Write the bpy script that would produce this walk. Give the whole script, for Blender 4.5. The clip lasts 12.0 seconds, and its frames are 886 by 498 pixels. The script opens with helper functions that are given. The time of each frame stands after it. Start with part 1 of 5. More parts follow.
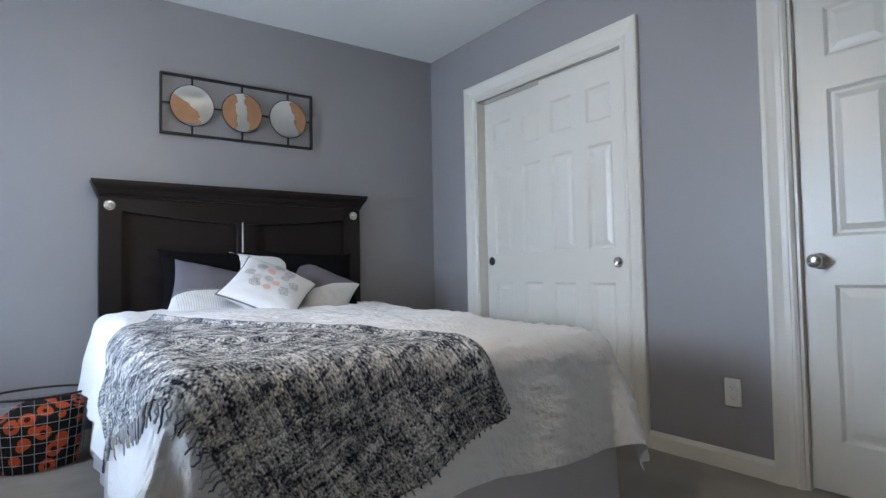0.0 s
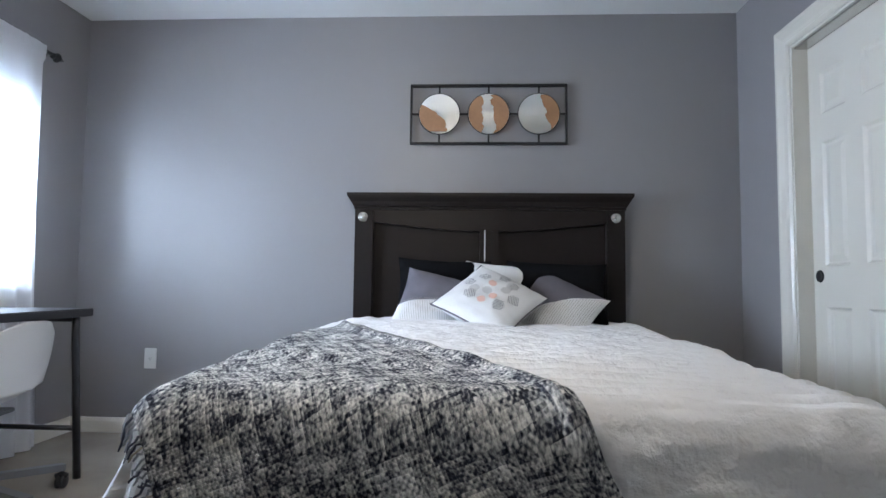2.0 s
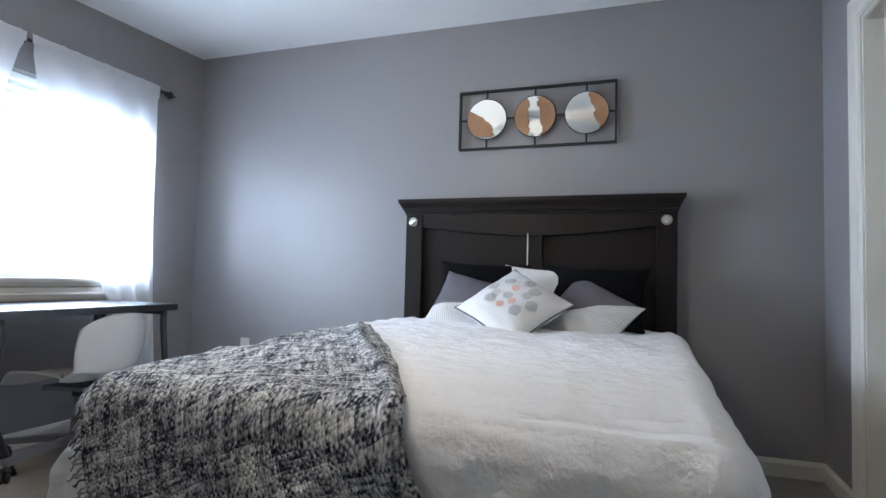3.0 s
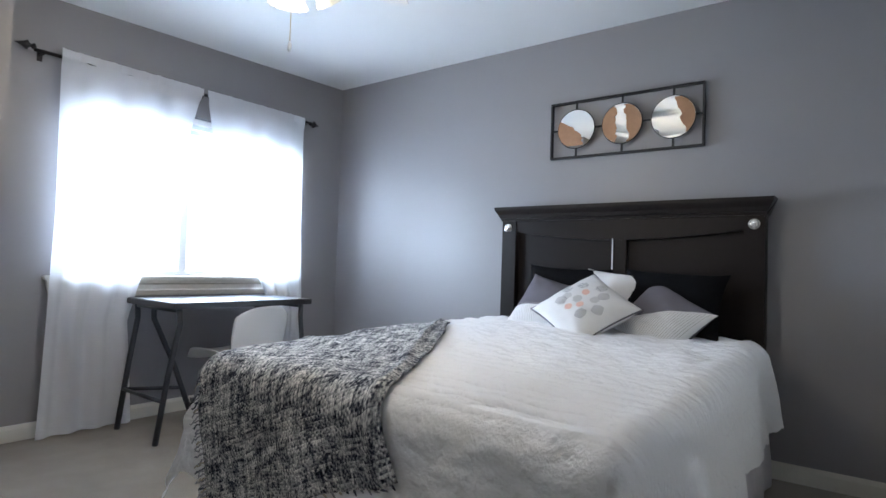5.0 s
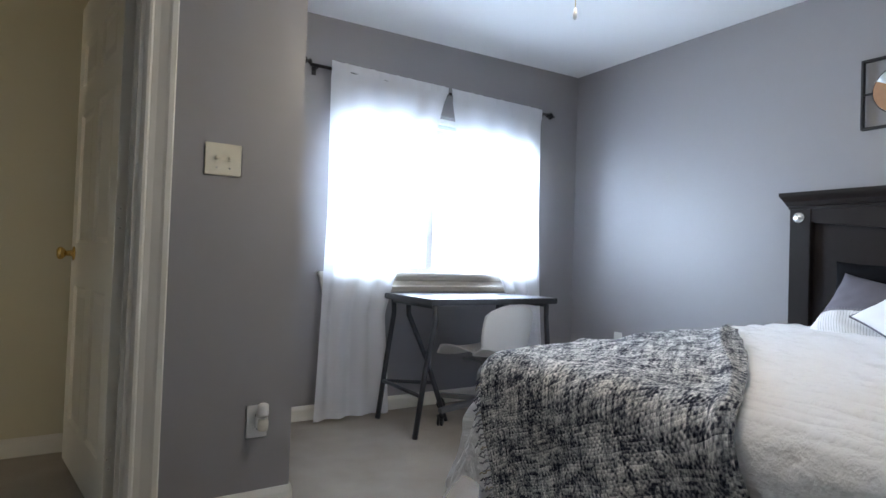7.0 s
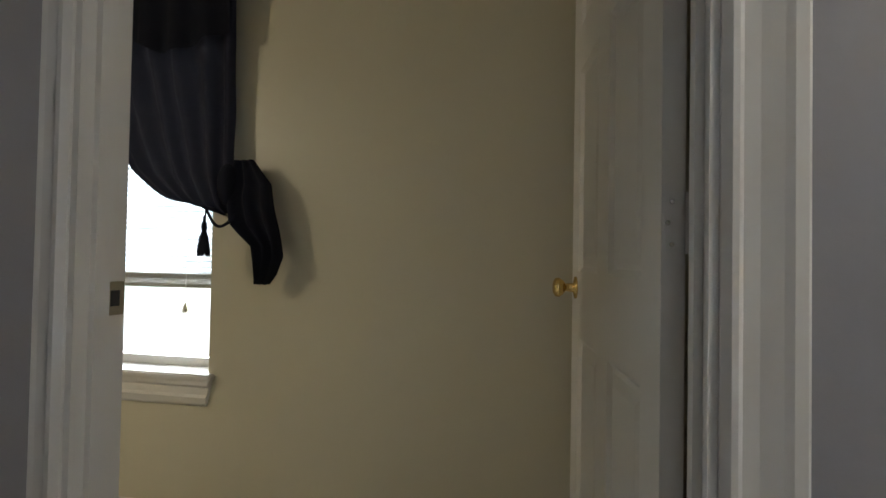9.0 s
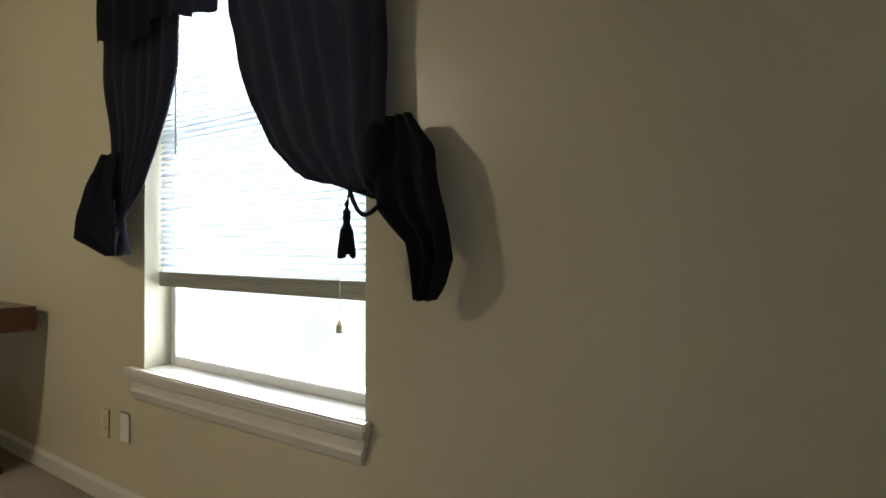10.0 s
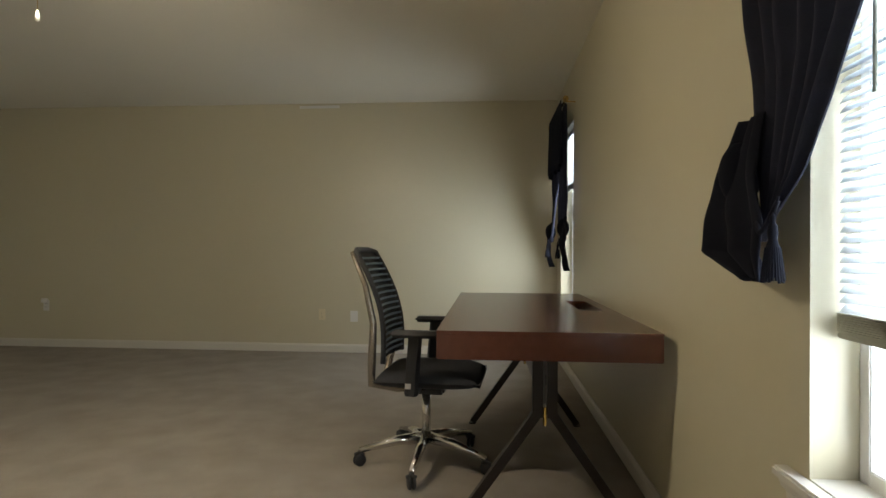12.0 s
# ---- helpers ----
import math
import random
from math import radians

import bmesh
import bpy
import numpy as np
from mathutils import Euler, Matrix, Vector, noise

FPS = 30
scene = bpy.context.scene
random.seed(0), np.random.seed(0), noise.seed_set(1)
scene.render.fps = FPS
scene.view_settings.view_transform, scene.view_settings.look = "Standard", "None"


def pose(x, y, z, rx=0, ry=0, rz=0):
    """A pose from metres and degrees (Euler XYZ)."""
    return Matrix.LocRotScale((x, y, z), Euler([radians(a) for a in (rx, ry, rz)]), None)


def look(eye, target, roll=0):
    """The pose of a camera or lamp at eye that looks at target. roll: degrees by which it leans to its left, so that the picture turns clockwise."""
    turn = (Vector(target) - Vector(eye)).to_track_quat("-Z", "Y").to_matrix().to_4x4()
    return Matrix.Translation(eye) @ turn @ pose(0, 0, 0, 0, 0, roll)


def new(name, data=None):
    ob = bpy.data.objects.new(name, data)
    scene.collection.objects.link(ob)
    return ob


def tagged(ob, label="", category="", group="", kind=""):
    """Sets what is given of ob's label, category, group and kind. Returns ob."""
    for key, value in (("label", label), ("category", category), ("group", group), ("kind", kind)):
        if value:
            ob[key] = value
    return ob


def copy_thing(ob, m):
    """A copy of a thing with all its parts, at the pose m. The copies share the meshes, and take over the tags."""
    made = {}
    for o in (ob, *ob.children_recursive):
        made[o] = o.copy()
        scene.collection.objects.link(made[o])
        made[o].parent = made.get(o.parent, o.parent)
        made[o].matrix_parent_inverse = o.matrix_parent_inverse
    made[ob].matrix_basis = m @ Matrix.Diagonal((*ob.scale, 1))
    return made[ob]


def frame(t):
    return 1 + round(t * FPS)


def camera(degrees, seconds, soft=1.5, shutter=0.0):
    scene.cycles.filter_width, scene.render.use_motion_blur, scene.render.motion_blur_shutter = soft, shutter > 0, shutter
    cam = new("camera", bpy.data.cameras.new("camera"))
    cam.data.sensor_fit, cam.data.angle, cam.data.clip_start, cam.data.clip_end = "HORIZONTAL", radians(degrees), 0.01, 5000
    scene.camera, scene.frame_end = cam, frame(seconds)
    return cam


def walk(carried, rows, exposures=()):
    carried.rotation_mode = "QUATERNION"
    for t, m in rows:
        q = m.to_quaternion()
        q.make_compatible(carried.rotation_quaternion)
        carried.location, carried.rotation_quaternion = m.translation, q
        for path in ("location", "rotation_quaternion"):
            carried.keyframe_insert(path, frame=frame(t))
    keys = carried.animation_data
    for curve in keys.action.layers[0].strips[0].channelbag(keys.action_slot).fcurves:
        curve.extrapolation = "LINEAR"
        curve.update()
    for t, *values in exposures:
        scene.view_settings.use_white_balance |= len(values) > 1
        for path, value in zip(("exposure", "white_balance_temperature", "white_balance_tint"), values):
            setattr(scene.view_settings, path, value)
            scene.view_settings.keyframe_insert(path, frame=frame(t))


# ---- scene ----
cam = camera(76.0, 12.0)
PATH = [
    (0, (0.227, -0.166, 0.86), (1.385, 1.462, 0.937), -1.1),
    (0.5, (0.447, -0.028, 0.855), (1.358, 1.75, 0.943), -0.8),
    (1, (0.55, 0.109, 0.852), (1.235, 1.985, 0.958), -0.7),
    (1.5, (0.775, 0.137, 0.849), (1.057, 2.113, 0.967), -0.1),
    (2, (1.117, 0.1, 0.852), (1.019, 2.093, 0.983), 0.7),
    (2.5, (1.481, 0.147, 0.876), (1.063, 2.099, 0.997), 1.2),
    (4.5, (2.297, 0.069, 0.969), (1.198, 1.739, 1.034), 1.8),
    (5, (2.356, 0.082, 0.972), (1.153, 1.678, 1.035), 1.9),
    (5.5, (2.364, 0.089, 0.969), (1.09, 1.63, 1.031), 1.9),
    (6, (2.33, 0.091, 0.964), (0.974, 1.56, 1.024), 1.9),
    (6.5, (2.231, 0.065, 0.946), (0.728, 1.383, 1.002), 1.9),
    (7, (1.993, 0.032, 0.939), (0.316, 1.121, 0.982), 2.0),
    (7.5, (1.71, -0.003, 0.913), (-0.115, 0.815, 0.964), 1.7),
    (7.7, (1.545, -0.004, 0.913), (-0.325, 0.705, 0.968), 1.6),
    (9.3, (0.462, 0.009, 0.991), (-1.418, -0.67, 1.031), 0.6),
    (9.5, (0.306, -0.041, 0.985), (-1.518, -0.86, 1.021), 0.3),
    (10, (-0.07, -0.252, 1.012), (-1.713, -1.393, 1.01), 0.1),
    (10.5, (-0.23, -0.467, 1.022), (-1.534, -1.984, 1.026), 0.2),
    (11, (-0.374, -0.681, 1.03), (-1.203, -2.501, 1.028), -0.6),
    (11.5, (-0.445, -0.904, 1.051), (-0.738, -2.883, 1.045), -0.4),
    (12, (-0.481, -1.094, 1.048), (-0.323, -3.088, 1.054), 0.3),
]
walk(cam, [(t, look(eye, target, roll)) for t, eye, target, roll in PATH], exposures=((0, 0.24), (1.0, 0.28), (2.2, 0.42), (8.5, 0.40), (9.3, 0.36), (10.0, 0.18), (11.0, 0.28), (11.6, 0.38), (12, 0.34)))

# ---- light ----
world = bpy.data.worlds.new("world")
scene.world = world
world.use_nodes = True
sky = world.node_tree.nodes.new("ShaderNodeTexSky")
sky.sky_type, sky.sun_disc, sky.sun_elevation, sky.sun_rotation = "NISHITA", False, radians(50), radians(60)
world.node_tree.links.new(sky.outputs[0], world.node_tree.nodes["Background"].inputs[0])
world.node_tree.nodes["Background"].inputs[1].default_value = 0.12


def area(name, m, sx, sy, watts, color):
    d = bpy.data.lights.new(name, "AREA")
    d.spread = radians(135)
    d.shape, d.size, d.size_y, d.energy, d.color = "RECTANGLE", sx, sy, watts, color
    ob = new(name, d)
    ob.matrix_world = m
    return ob


DAY = (0.60, 0.765, 1.0)
area("window_light", look((-1.37, 2.06, 1.32), (0, 2.06, 1.32)), 1.60, 0.88, 100, DAY)
area("window_light", look((-1.37, -1.81, 1.35), (0, -1.81, 1.35)), 1.20, 1.65, 60, (0.84, 0.93, 1.0))
area("window_light", look((-1.37, -6.15, 1.35), (0, -6.15, 1.35)), 0.85, 1.65, 30, (0.84, 0.93, 1.0))


def bulb_light(name, p, watts, color):
    d = bpy.data.lights.new(name, "POINT")
    d.energy, d.color, d.shadow_soft_size = watts, color, 0.07
    new(name, d).location = p


bulb_light("fan_bulb_light", (0.72, 1.316, 1.90), 21, (1.0, 0.9, 0.76))
bulb_light("fan_bulb_light", (1.06, -2.92, 2.06), 52, (1.0, 0.87, 0.66))

# ---- materials ----


def mat(name, color, rough=0.6, metal=0.0, vary=0.08, big=1.5, fine=60.0, bump=0.1, dist=0.002, tint=None, coord="Object", spec=0.5):
    """A principled material with variation at two scales and a fine relief."""
    m = bpy.data.materials.new(name)
    m.use_nodes = True
    nt = m.node_tree
    n, l = nt.nodes, nt.links
    b = n["Principled BSDF"]
    tc = n.new("ShaderNodeTexCoord")
    n1, n2 = n.new("ShaderNodeTexNoise"), n.new("ShaderNodeTexNoise")
    n1.inputs["Scale"].default_value, n2.inputs["Scale"].default_value = big, fine
    n1.inputs["Detail"].default_value, n2.inputs["Detail"].default_value = 4, 6
    for q in (n1, n2):
        l.new(tc.outputs[coord], q.inputs["Vector"])
    mix = n.new("ShaderNodeMix")
    mix.data_type = "RGBA"
    t = tint or color
    mix.inputs["A"].default_value = (*[c * (1 - vary) for c in color], 1)
    mix.inputs["B"].default_value = (*[min(1, c * (1 + vary)) for c in t], 1)
    add = n.new("ShaderNodeMath")
    add.operation = "MULTIPLY_ADD"
    add.inputs[1].default_value = 0.5
    l.new(n1.outputs[0], add.inputs[0])
    half = n.new("ShaderNodeMath")
    half.operation = "MULTIPLY"
    half.inputs[1].default_value = 0.5
    l.new(n2.outputs[0], half.inputs[0])
    l.new(half.outputs[0], add.inputs[2])
    l.new(add.outputs[0], mix.inputs["Factor"])
    l.new(mix.outputs["Result"], b.inputs["Base Color"])
    b.inputs["Roughness"].default_value, b.inputs["Metallic"].default_value = rough, metal
    b.inputs["Specular IOR Level"].default_value = spec
    if bump:
        bp = n.new("ShaderNodeBump")
        bp.inputs["Strength"].default_value, bp.inputs["Distance"].default_value = bump, dist
        l.new(n2.outputs[0], bp.inputs["Height"])
        l.new(bp.outputs[0], b.inputs["Normal"])
    return m


GREY = mat("grey_wall_paint", (0.262, 0.250, 0.258), 0.42, vary=0.025, big=0.9, fine=180, bump=0.12, dist=0.001)
BEIGE = mat("beige_wall_paint", (0.555, 0.508, 0.372), 0.34, vary=0.03, big=0.8, fine=180, bump=0.12, dist=0.001)
CEIL = mat("ceiling_paint", (0.76, 0.76, 0.75), 0.8, vary=0.03, big=1.2, fine=140, bump=0.35, dist=0.002)
CEIL2 = mat("cream_ceiling_paint", (0.76, 0.72, 0.62), 0.8, vary=0.03, big=1.2, fine=140, bump=0.35, dist=0.002)
TRIM = mat("white_gloss_trim", (0.65, 0.62, 0.56), 0.32, vary=0.025, big=3, fine=90, bump=0.05, dist=0.001)
CARPET = mat("beige_carpet", (0.265, 0.23, 0.195), 0.95, vary=0.42, big=4.0, fine=260, bump=1.0, dist=0.006, tint=(0.36, 0.32, 0.275), spec=0.1)
ESPRESSO = mat("espresso_wood", (0.014, 0.010, 0.009), 0.42, vary=0.3, big=2, fine=45, bump=0.06, dist=0.001, spec=0.22)
SATIN = mat("brushed_nickel", (0.6, 0.59, 0.56), 0.25, 1.0, vary=0.05, fine=200, bump=0.02)
BRASS = mat("polished_brass", (0.72, 0.5, 0.18), 0.22, 1.0, vary=0.05, fine=200, bump=0.02)
CHROME = mat("chrome", (0.75, 0.74, 0.72), 0.12, 1.0, vary=0.03, fine=100, bump=0.0)
BRONZE = mat("polished_taupe_frame", (0.36, 0.32, 0.27), 0.22, 0.8, vary=0.06, fine=100, bump=0.0)
IRON = mat("black_iron", (0.018, 0.017, 0.018), 0.5, 0.3, vary=0.2, fine=150, bump=0.1)
WIRE = mat("grey_wire", (0.33, 0.33, 0.34), 0.4, 0.7, vary=0.1, fine=100, bump=0.0)
WHITE_PL = mat("white_plastic", (0.72, 0.71, 0.69), 0.35, vary=0.02, fine=60, bump=0.02)
IVORY = mat("ivory_plastic", (0.66, 0.58, 0.4), 0.4, vary=0.02, fine=60, bump=0.02)
DARK_SLOT = mat("dark_slot", (0.02, 0.02, 0.02), 0.8, bump=0)
DESK_BLACK = mat("black_laminate", (0.02, 0.018, 0.02), 0.3, vary=0.15, big=3, fine=120, bump=0.03)
LEG_GREY = mat("dark_grey_steel", (0.05, 0.052, 0.06), 0.4, 0.4, vary=0.1, fine=120, bump=0.05)
BASE_GREY = mat("grey_steel", (0.21, 0.21, 0.22), 0.4, 0.6, vary=0.08, fine=120, bump=0.03)
BLACK_PL = mat("black_plastic", (0.018, 0.018, 0.02), 0.5, vary=0.15, fine=120, bump=0.05)
SEAT_FAB = mat("dark_grey_seat_fabric", (0.025, 0.026, 0.03), 0.9, vary=0.3, big=6, fine=600, bump=0.5, dist=0.001)
CHERRY = mat("cherry_veneer", (0.08, 0.024, 0.013), 0.24, vary=0.22, big=3, fine=30, bump=0.03, tint=(0.105, 0.032, 0.017))
MAHOG_LEG = mat("dark_brown_metal", (0.02, 0.014, 0.012), 0.4, 0.3, vary=0.15, fine=100, bump=0.04)
VELVET = mat("grey_velvet", (0.13, 0.12, 0.14), 0.85, vary=0.2, big=8, fine=300, bump=0.3, dist=0.001)
BLACK_FAB = mat("black_cotton", (0.005, 0.005, 0.006), 0.95, vary=0.2, big=8, fine=300, bump=0.3, dist=0.001, spec=0.1)
PILLOW_W = mat("white_cotton", (0.74, 0.73, 0.72), 0.9, vary=0.04, big=8, fine=160, bump=0.4, dist=0.003)
SKIRT = mat("pale_bed_skirt", (0.6, 0.58, 0.6), 0.9, vary=0.05, big=5, fine=250, bump=0.3, dist=0.002)
WOOD_DISC = mat("tan_wood", (0.33, 0.17, 0.085), 0.5, vary=0.25, big=10, fine=60, bump=0.15, dist=0.001)
SLAT = mat("white_blind_slat", (0.8, 0.8, 0.78), 0.45, vary=0.02, fine=60, bump=0.0)
# stacked slats, bottom rail and wand: greyer and darker than the hanging slats
RAIL = mat("grey_blind_rail", (0.36, 0.36, 0.29), 0.5, vary=0.1, fine=60, bump=0.0)
ORANGE_K = mat("grey_print", (0.2, 0.2, 0.21), 0.9, bump=0.1)
CORAL = mat("coral_print", (0.74, 0.48, 0.40), 0.9, bump=0.1)
STRIPE_G = mat("stripe_grey", (0.42, 0.4, 0.38), 0.9, bump=0.1)


def nodes_of(m):
    return m.node_tree.nodes, m.node_tree.links


def glass(name):
    m = bpy.data.materials.new(name)
    m.use_nodes = True
    n, l = nodes_of(m)
    n.remove(n["Principled BSDF"])
    tr, gl, mx = n.new("ShaderNodeBsdfTransparent"), n.new("ShaderNodeBsdfGlossy"), n.new("ShaderNodeMixShader")
    gl.inputs["Roughness"].default_value = 0.02
    mx.inputs[0].default_value = 0.04
    l.new(tr.outputs[0], mx.inputs[1])
    l.new(gl.outputs[0], mx.inputs[2])
    l.new(mx.outputs[0], n["Material Output"].inputs[0])
    return m


def cloth(name, color, transparent, translucent, fine=500, bump=0.2):
    """Thin cloth that lets some light through."""
    m = mat(name, color, 0.9, vary=0.06, big=6, fine=fine, bump=bump, dist=0.001, spec=0.1)
    n, l = nodes_of(m)
    b, out = n["Principled BSDF"], n["Material Output"]
    tl, tr, m1, m2 = n.new("ShaderNodeBsdfTranslucent"), n.new("ShaderNodeBsdfTransparent"), n.new("ShaderNodeMixShader"), n.new("ShaderNodeMixShader")
    tl.inputs[0].default_value = (*color, 1)
    m1.inputs[0].default_value, m2.inputs[0].default_value = translucent, transparent
    l.new(b.outputs[0], m1.inputs[1])
    l.new(tl.outputs[0], m1.inputs[2])
    l.new(m1.outputs[0], m2.inputs[1])
    l.new(tr.outputs[0], m2.inputs[2])
    l.new(m2.outputs[0], out.inputs[0])
    return m


GLASS = glass("window_glass")
SHEER = cloth("white_sheer", (0.88, 0.88, 0.9), 0.10, 0.42)
NAVY = cloth("black_navy_sheer", (0.022, 0.023, 0.036), 0.0015, 0.02, fine=350, bump=0.5)
NAVY2 = cloth("black_navy_lining", (0.012, 0.013, 0.02), 0.0, 0.1, fine=350, bump=0.4)
FROST = cloth("frosted_glass", (0.85, 0.82, 0.72), 0.25, 0.5, bump=0)
BLIND_T = cloth("thin_white_slat", (0.74, 0.79, 0.84), 0.0, 0.06, bump=0)

MIRROR = bpy.data.materials.new("mirror")
MIRROR.use_nodes = True
_b = MIRROR.node_tree.nodes["Principled BSDF"]
_b.inputs["Base Color"].default_value, _b.inputs["Metallic"].default_value, _b.inputs["Roughness"].default_value = (0.86, 0.87, 0.86, 1), 1, 0.015

GLOW = bpy.data.materials.new("lit_bulb")
GLOW.use_nodes = True
_b = GLOW.node_tree.nodes["Principled BSDF"]
_b.inputs["Emission Color"].default_value, _b.inputs["Emission Strength"].default_value = (1, 0.82, 0.55, 1), 2.5

# quilted comforter: puckered cotton
COMF = mat("white_puckered_cotton", (0.84, 0.83, 0.83), 0.85, vary=0.03, big=5, fine=48, bump=0.7, dist=0.011, coord="UV", spec=0.2)

# throw: loose basket weave of black, grey and cream yarn
THROW = mat("tweed_yarn", (0.1, 0.1, 0.1), 0.95, bump=0, spec=0.1)
n, l = nodes_of(THROW)
b = n["Principled BSDF"]


def calc(op, a, c=None, d=None):
    q = n.new("ShaderNodeMath")
    q.operation = op
    for k, v in enumerate((a, c, d)):
        if v is None:
            continue
        if isinstance(v, (int, float)):
            q.inputs[k].default_value = v
        else:
            l.new(v, q.inputs[k])
    return q.outputs[0]


def yarn_noise(x, y, z):
    cb, t = n.new("ShaderNodeCombineXYZ"), n.new("ShaderNodeTexNoise")
    for k, v in enumerate((x, y, z)):
        if isinstance(v, (int, float)):
            cb.inputs[k].default_value = v
        else:
            l.new(v, cb.inputs[k])
    t.inputs["Scale"].default_value, t.inputs["Detail"].default_value = 1.0, 3
    l.new(cb.outputs[0], t.inputs["Vector"])
    return t.outputs[0]


uvn, sep, wob, wadd = n.new("ShaderNodeTexCoord"), n.new("ShaderNodeSeparateXYZ"), n.new("ShaderNodeTexNoise"), n.new("ShaderNodeVectorMath")
wob.inputs["Scale"].default_value = 22
wadd.operation = "MULTIPLY_ADD"
wadd.inputs[1].default_value = (0.008, 0.008, 0)
l.new(uvn.outputs["UV"], wob.inputs["Vector"])
l.new(wob.outputs["Color"], wadd.inputs[0])
l.new(uvn.outputs["UV"], wadd.inputs[2])
l.new(wadd.outputs[0], sep.inputs[0])
U, V = calc("MULTIPLY", sep.outputs[0], 100), calc("MULTIPLY", sep.outputs[1], 100)
fu, fv = calc("FLOOR", U), calc("FLOOR", V)
over = calc("MULTIPLY_ADD", calc("MULTIPLY", calc("SINE", calc("MULTIPLY", U, math.pi)), calc("SINE", calc("MULTIPLY", V, math.pi))), 0.5, 0.5)
warp_c = calc("MULTIPLY_ADD", yarn_noise(calc("MULTIPLY", fu, 0.31), calc("MULTIPLY", V, 0.05), 0.0), 0.45, calc("MULTIPLY", yarn_noise(calc("MULTIPLY", fu, 3.7), calc("MULTIPLY", V, 0.14), 17.0), 0.55))
weft_c = calc("MULTIPLY_ADD", yarn_noise(calc("MULTIPLY", fv, 0.31), calc("MULTIPLY", U, 0.05), 40.0), 0.45, calc("MULTIPLY", yarn_noise(calc("MULTIPLY", fv, 4.3), calc("MULTIPLY", U, 0.14), 57.0), 0.55))
pick = calc("ADD", calc("MULTIPLY", warp_c, over), calc("MULTIPLY", weft_c, calc("SUBTRACT", 1, over)))
fleck = yarn_noise(calc("MULTIPLY", U, 1.1), calc("MULTIPLY", V, 1.1), 9.0)
val = calc("ADD", calc("MULTIPLY", pick, 0.74), calc("MULTIPLY", fleck, 0.26))
ramp = n.new("ShaderNodeValToRGB")
cr = ramp.color_ramp
cr.elements[0].position, cr.elements[0].color = 0.405, (0.012, 0.013, 0.02, 1)
cr.elements[1].position, cr.elements[1].color = 0.585, (0.80, 0.78, 0.75, 1)
e = cr.elements.new(0.455)
e.color = (0.045, 0.05, 0.07, 1)
e = cr.elements.new(0.505)
e.color = (0.30, 0.30, 0.305, 1)
l.new(val, ramp.inputs[0])
l.new(ramp.outputs[0], b.inputs["Base Color"])
hu = calc("ABSOLUTE", calc("SINE", calc("MULTIPLY", U, math.pi)))
hv = calc("ABSOLUTE", calc("SINE", calc("MULTIPLY", V, math.pi)))
bp = n.new("ShaderNodeBump")
bp.inputs["Strength"].default_value, bp.inputs["Distance"].default_value = 0.55, 0.005
l.new(calc("ADD", calc("MULTIPLY", hu, hv), fleck), bp.inputs["Height"])
l.new(bp.outputs[0], b.inputs["Normal"])

# black cloth with orange rings
RINGS = mat("black_cloth_orange_rings", (0.012, 0.01, 0.01), 0.85, bump=0, spec=0.2)
n, l = nodes_of(RINGS)
tc, vo, rp = n.new("ShaderNodeTexCoord"), n.new("ShaderNodeTexVoronoi"), n.new("ShaderNodeValToRGB")
vo.inputs["Scale"].default_value = 14
l.new(tc.outputs["Object"], vo.inputs["Vector"])
l.new(vo.outputs["Distance"], rp.inputs[0])
cr = rp.color_ramp
cr.interpolation = "CONSTANT"
cr.elements[0].position, cr.elements[0].color = 0.0, (0.03, 0.008, 0.006, 1)
cr.elements[1].position, cr.elements[1].color = 0.18, (0.5, 0.075, 0.018, 1)
e = cr.elements.new(0.45)
e.color = (0.012, 0.010, 0.010, 1)
l.new(rp.outputs[0], n["Principled BSDF"].inputs["Base Color"])

# ---- mesh helpers ----


def part(name, bm, material, parent=None, label="", smooth=False):
    """Links a bmesh as one mesh object under a thing or part."""
    me = bpy.data.meshes.new(name)
    bmesh.ops.recalc_face_normals(bm, faces=bm.faces[:])
    if smooth:
        for f in bm.faces:
            f.smooth = True
    bm.to_mesh(me)
    bm.free()
    me.materials.append(material)
    ob = new(name, me)
    if parent is not None:
        ob.parent = parent
    if label:
        tagged(ob, label)
    return ob


def thing(name, label, category, m=None, group="", kind=""):
    ob = new(name)
    if m is not None:
        ob.matrix_world = m
    return tagged(ob, label, category, group, kind)


def bx(bm, x0, x1, y0, y1, z0, z1, bevel=0.0, seg=2):
    r = bmesh.ops.create_cube(bm, size=1)["verts"]
    for v in r:
        v.co = Vector((x0 + (v.co.x + .5) * (x1 - x0), y0 + (v.co.y + .5) * (y1 - y0), z0 + (v.co.z + .5) * (z1 - z0)))
    if bevel:
        ed = list({e for v in r for e in v.link_edges})
        bmesh.ops.bevel(bm, geom=ed, offset=bevel, segments=seg, affect="EDGES", clamp_overlap=True)
    return bm


def box(*a, bevel=0.0, seg=2):
    return bx(bmesh.new(), *a, bevel=bevel, seg=seg)


